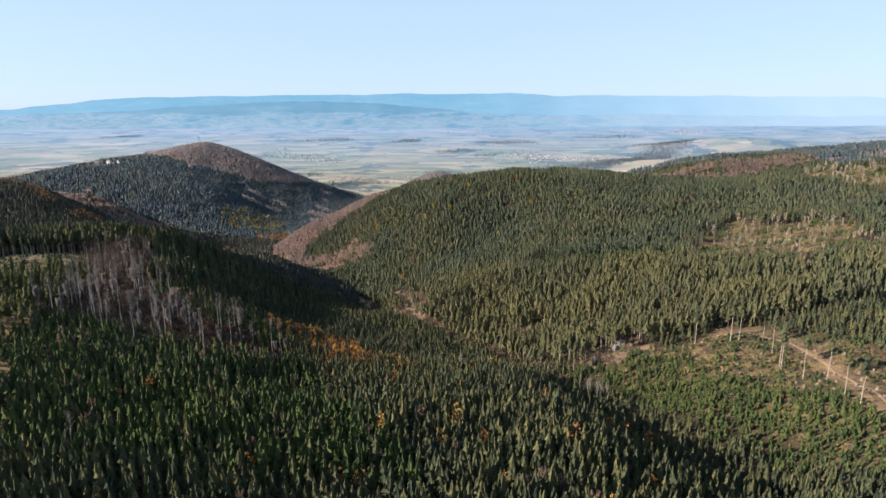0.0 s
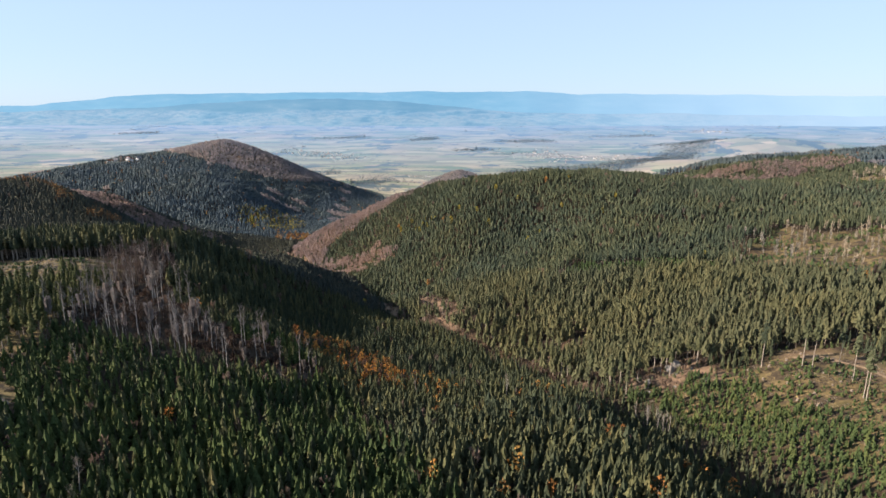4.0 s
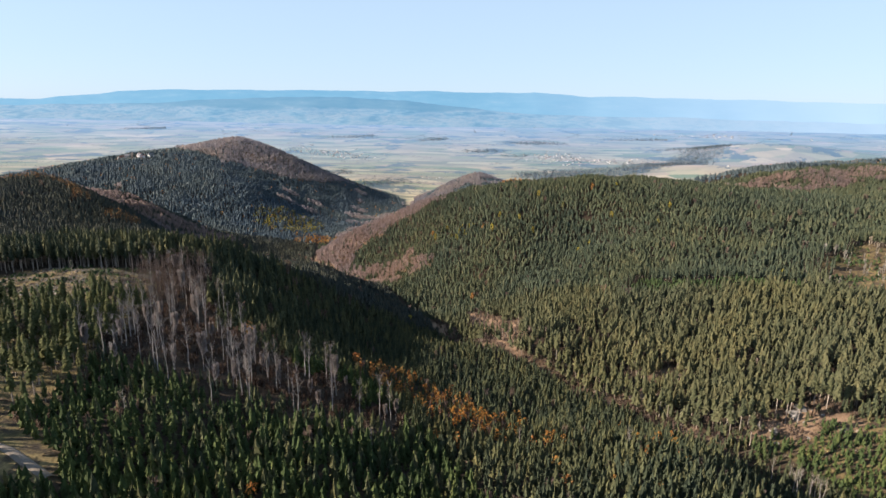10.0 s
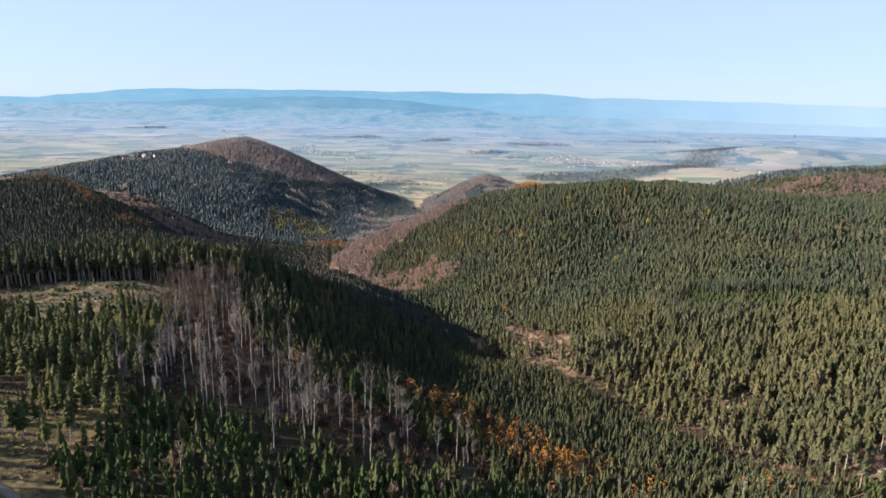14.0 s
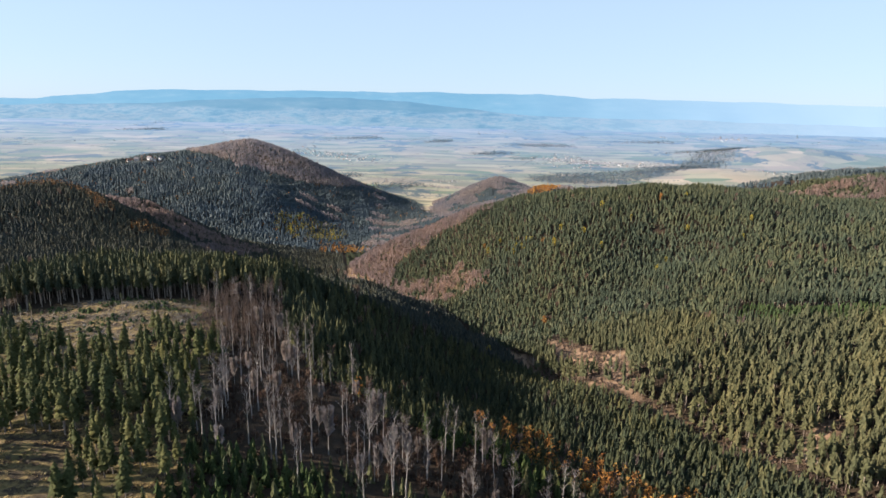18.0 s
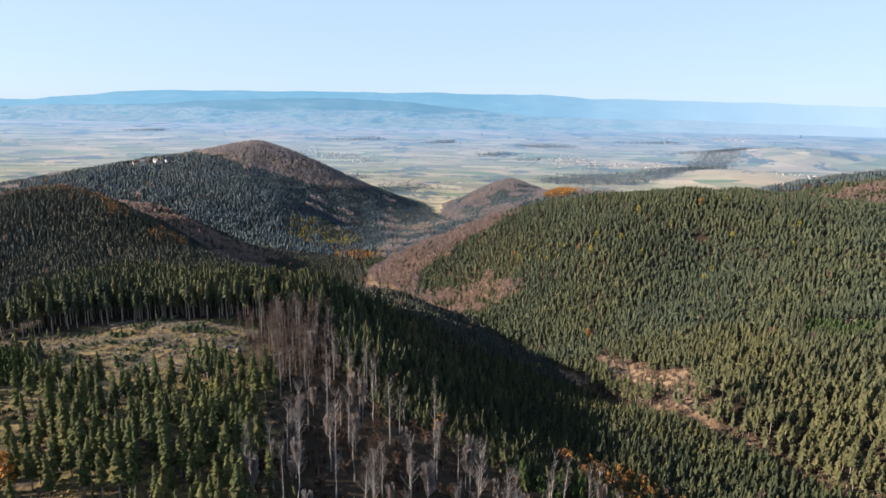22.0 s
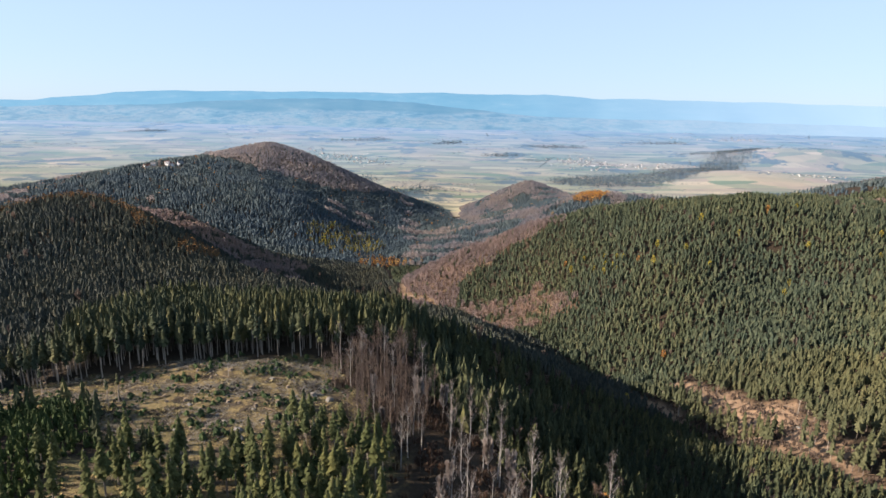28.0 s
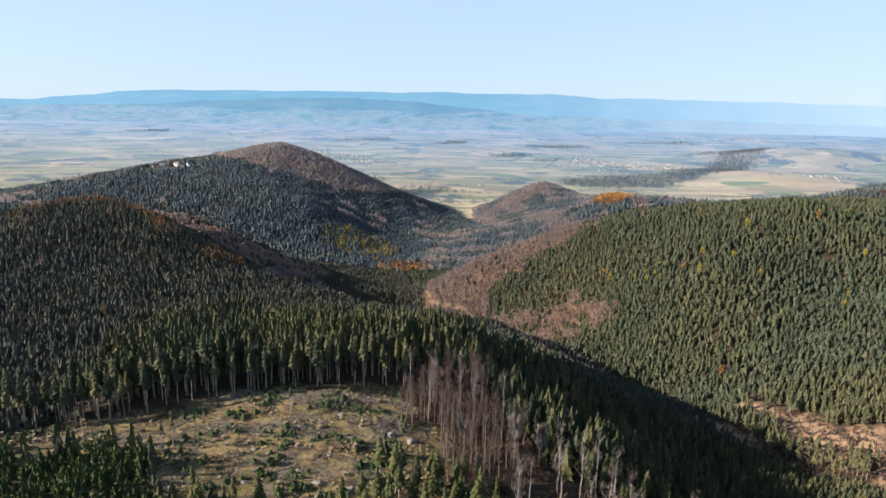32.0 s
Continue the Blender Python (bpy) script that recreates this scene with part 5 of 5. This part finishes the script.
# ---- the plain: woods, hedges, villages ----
# leaf colours carry the plain's blue-grey distance haze
HAZED_LEAVES = foliage("hazed_leaves", [(0.0, (0.050, 0.088, 0.125)), (0.5, (0.068, 0.106, 0.142)), (1.0, (0.095, 0.128, 0.152))], 0.05)
BLOBS = [leafy_shape(5, 600 + i, 0.0) for i in range(4)]
WOOD_BELTS = [[(140, 2110), (160, 2260), (420, 2410), (560, 2430), (760, 2540), (880, 2500), (640, 2270), (460, 2130), (260, 2060)],
              [(760, 2540), (900, 2800), (1050, 3050), (1180, 3260), (1350, 3420), (1560, 3500), (1400, 3280), (1150, 2900), (1000, 2680), (880, 2500)], 
              [(-300, 3380), (-240, 3520), (-120, 3560), (-150, 3440)], [(-60, 2980), (60, 3050), (200, 3020), (60, 2950)], [(100, 2830), (250, 2890), (240, 2820)],
              [(-2150, 3700), (-1900, 3800), (-1850, 3720)], [(-420, 1800), (-260, 1950), (-180, 1900), (-330, 1760)],
              [(600, 2560), (760, 2640), (900, 2600), (740, 2540)], [(-900, 3500), (-600, 3620), (-500, 3540)], [(150, 3350), (420, 3450), (560, 3400), (300, 3320)], [(900, 3150), (1100, 3250), (1180, 3190)], [(1900, 2900), (2300, 3050), (2350, 2960)], [(-1200, 2700), (-950, 2780), (-930, 2720)], [(700, 3600), (1100, 3700), (1200, 3640)], [(1250, 3300), (1600, 3360), (1900, 3330), (1600, 3270)], [(-620, 2050), (-450, 2150), (-400, 2080)]]
for i, belt in enumerate(WOOD_BELTS):
    a = np.array(belt)
    x, y, r = scatter(a[:, 0].min() - 20, a[:, 0].max() + 20, a[:, 1].min() - 20, a[:, 1].max() + 20, 11, 610 + i)
    k = inside(belt, x, y, 25) & (r.uniform(0, 1, x.shape) < 0.9)
    h = r.uniform(8, 15, x.shape)
    plant("lowland_wood", "wood on the plain with blue-grey haze in its colour", BLOBS, x[k], y[k], h[k], h[k] * 0.7, (HAZED_LEAVES, BARK), 630 + i)
r = np.random.RandomState(640)
hx, hy = [], []
for i in range(190):
    cx, cy, a = r.uniform(-2600, 2600), 1750 + 2400 * r.uniform(0, 1) ** 1.2, r.normal(0.1, 0.35) + (1.2 if i % 4 == 0 else 0)
    n = r.randint(6, 34)
    t_ = (np.arange(n) + r.uniform(-0.4, 0.4, n)) * 12
    hx.append(cx + t_ * math.cos(a)), hy.append(cy + t_ * math.sin(a) + r.normal(0, 3, n))
hx, hy = np.concatenate(hx), np.concatenate(hy)
h = r.uniform(3.5, 9, hx.shape)
plant("hedgerows", "rows of bushes and trees between the fields", BLOBS, hx, hy, h, h * 0.8, (HAZED_LEAVES, BARK), 641, "hedge")

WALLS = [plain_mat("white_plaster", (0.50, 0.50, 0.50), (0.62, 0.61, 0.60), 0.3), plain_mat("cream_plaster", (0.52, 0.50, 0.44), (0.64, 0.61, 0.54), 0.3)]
ROOFS = [plain_mat("red_roof_tiles", (0.224, 0.092, 0.059), (0.304, 0.145, 0.099), 0.5), plain_mat("grey_roof_tiles", (0.132, 0.132, 0.139), (0.211, 0.211, 0.218), 0.5)]


def house(i, w=8.5, l=12.0, e=5.0, rise=4.0, label="white lowland house with a pitched roof", category="house"):
    ob = tagged(new("house"), label, category, "houses of the villages")
    a, b = w / 2, l / 2
    v = [(-a, -b, -1), (a, -b, -1), (a, b, -1), (-a, b, -1), (-a, -b, e), (a, -b, e), (a, b, e), (-a, b, e), (0, -b, e + rise - 0.3), (0, b, e + rise - 0.3)]
    f = [(0, 1, 5), (0, 5, 4), (1, 2, 6), (1, 6, 5), (2, 3, 7), (2, 7, 6), (3, 0, 4), (3, 4, 7), (4, 5, 8), (6, 7, 9)]
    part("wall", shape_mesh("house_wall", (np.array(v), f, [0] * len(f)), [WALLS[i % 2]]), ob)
    o = 0.6
    v = [(-a - o, -b - o, e - 0.5), (0, -b - o, e + rise), (a + o, -b - o, e - 0.5), (-a - o, b + o, e - 0.5), (0, b + o, e + rise), (a + o, b + o, e - 0.5)]
    v += [(p[0], p[1], p[2] + 0.35) for p in v]
    f = [(6, 7, 10), (6, 10, 9), (7, 8, 11), (7, 11, 10), (0, 4, 1), (0, 3, 4), (1, 5, 2), (1, 4, 5), (0, 1, 7), (0, 7, 6), (1, 2, 8), (1, 8, 7), (3, 9, 10), (3, 10, 4), (4, 10, 11), (4, 11, 5), (0, 6, 9), (0, 9, 3), (2, 5, 11), (2, 11, 8)]
    part("roof", shape_mesh("house_roof", (np.array(v), f, [0] * len(f)), [ROOFS[(i // 2) % 2]]), ob)
    return ob


def village(cx, cy, sx, sy, n, seed, turn=0.0):
    r = np.random.RandomState(seed)
    u, w = r.normal(0, sx, n), r.normal(0, sy, n)
    return [(cx + a * math.cos(turn) - b * math.sin(turn), cy + a * math.sin(turn) + b * math.cos(turn)) for a, b in zip(u, w)]


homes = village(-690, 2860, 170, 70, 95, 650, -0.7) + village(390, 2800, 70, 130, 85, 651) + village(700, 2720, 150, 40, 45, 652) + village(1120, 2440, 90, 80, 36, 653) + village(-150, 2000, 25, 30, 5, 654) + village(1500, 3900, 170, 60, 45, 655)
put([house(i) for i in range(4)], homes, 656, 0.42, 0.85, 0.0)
# the hamlet on the western saddle
def lodge(w, l, e, rise):
    """A tall dark house with a steep roof and a small turret."""
    ob = house(3, w, l, e, rise, "tall dark wooden lodge with a steep roof and turret")
    dark = plain_mat("dark_boards", (0.040, 0.036, 0.036), (0.073, 0.066, 0.063), 0.8)
    for child in ob.children:
        child.data.materials[0] = dark
    v, f, slot = tube([(0, 0, e), (0, 0, e + rise + 2.0), (0, 0, e + rise + 6.0)], [1.2, 1.2, 0.05], 6)
    part("turret", shape_mesh("lodge_turret", (np.array(v), f, [0] * len(f)), [dark]), ob)
    return ob


put([house(0, 6, 10, 3.6, 3.0, "white hill-top house with a red roof among trees"), house(2, 7, 9, 4, 3.4, "white hill-top inn with a grey roof among trees")], [(-735, 1252), (-697, 1254), (-686, 1250), (-676, 1256), (-727, 1262), (-704, 1266)], 657, 0.85, 1.15, 0.0)
put([lodge(6, 8, 9, 6)], [(-713, 1257)], 660, 0.66, 0.67, 0.0)
vx, vy = np.array([p[0] for p in homes]), np.array([p[1] for p in homes])
r = np.random.RandomState(658)
vx, vy = np.repeat(vx, 3) + r.normal(0, 22, 3 * len(vx)), np.repeat(vy, 3) + r.normal(0, 18, 3 * len(vy))
h = r.uniform(4, 9, vx.shape)
plant("village_trees", "garden trees between the village houses", BLOBS, vx, vy, h, h * 0.7, (HAZED_LEAVES, BARK), 659)
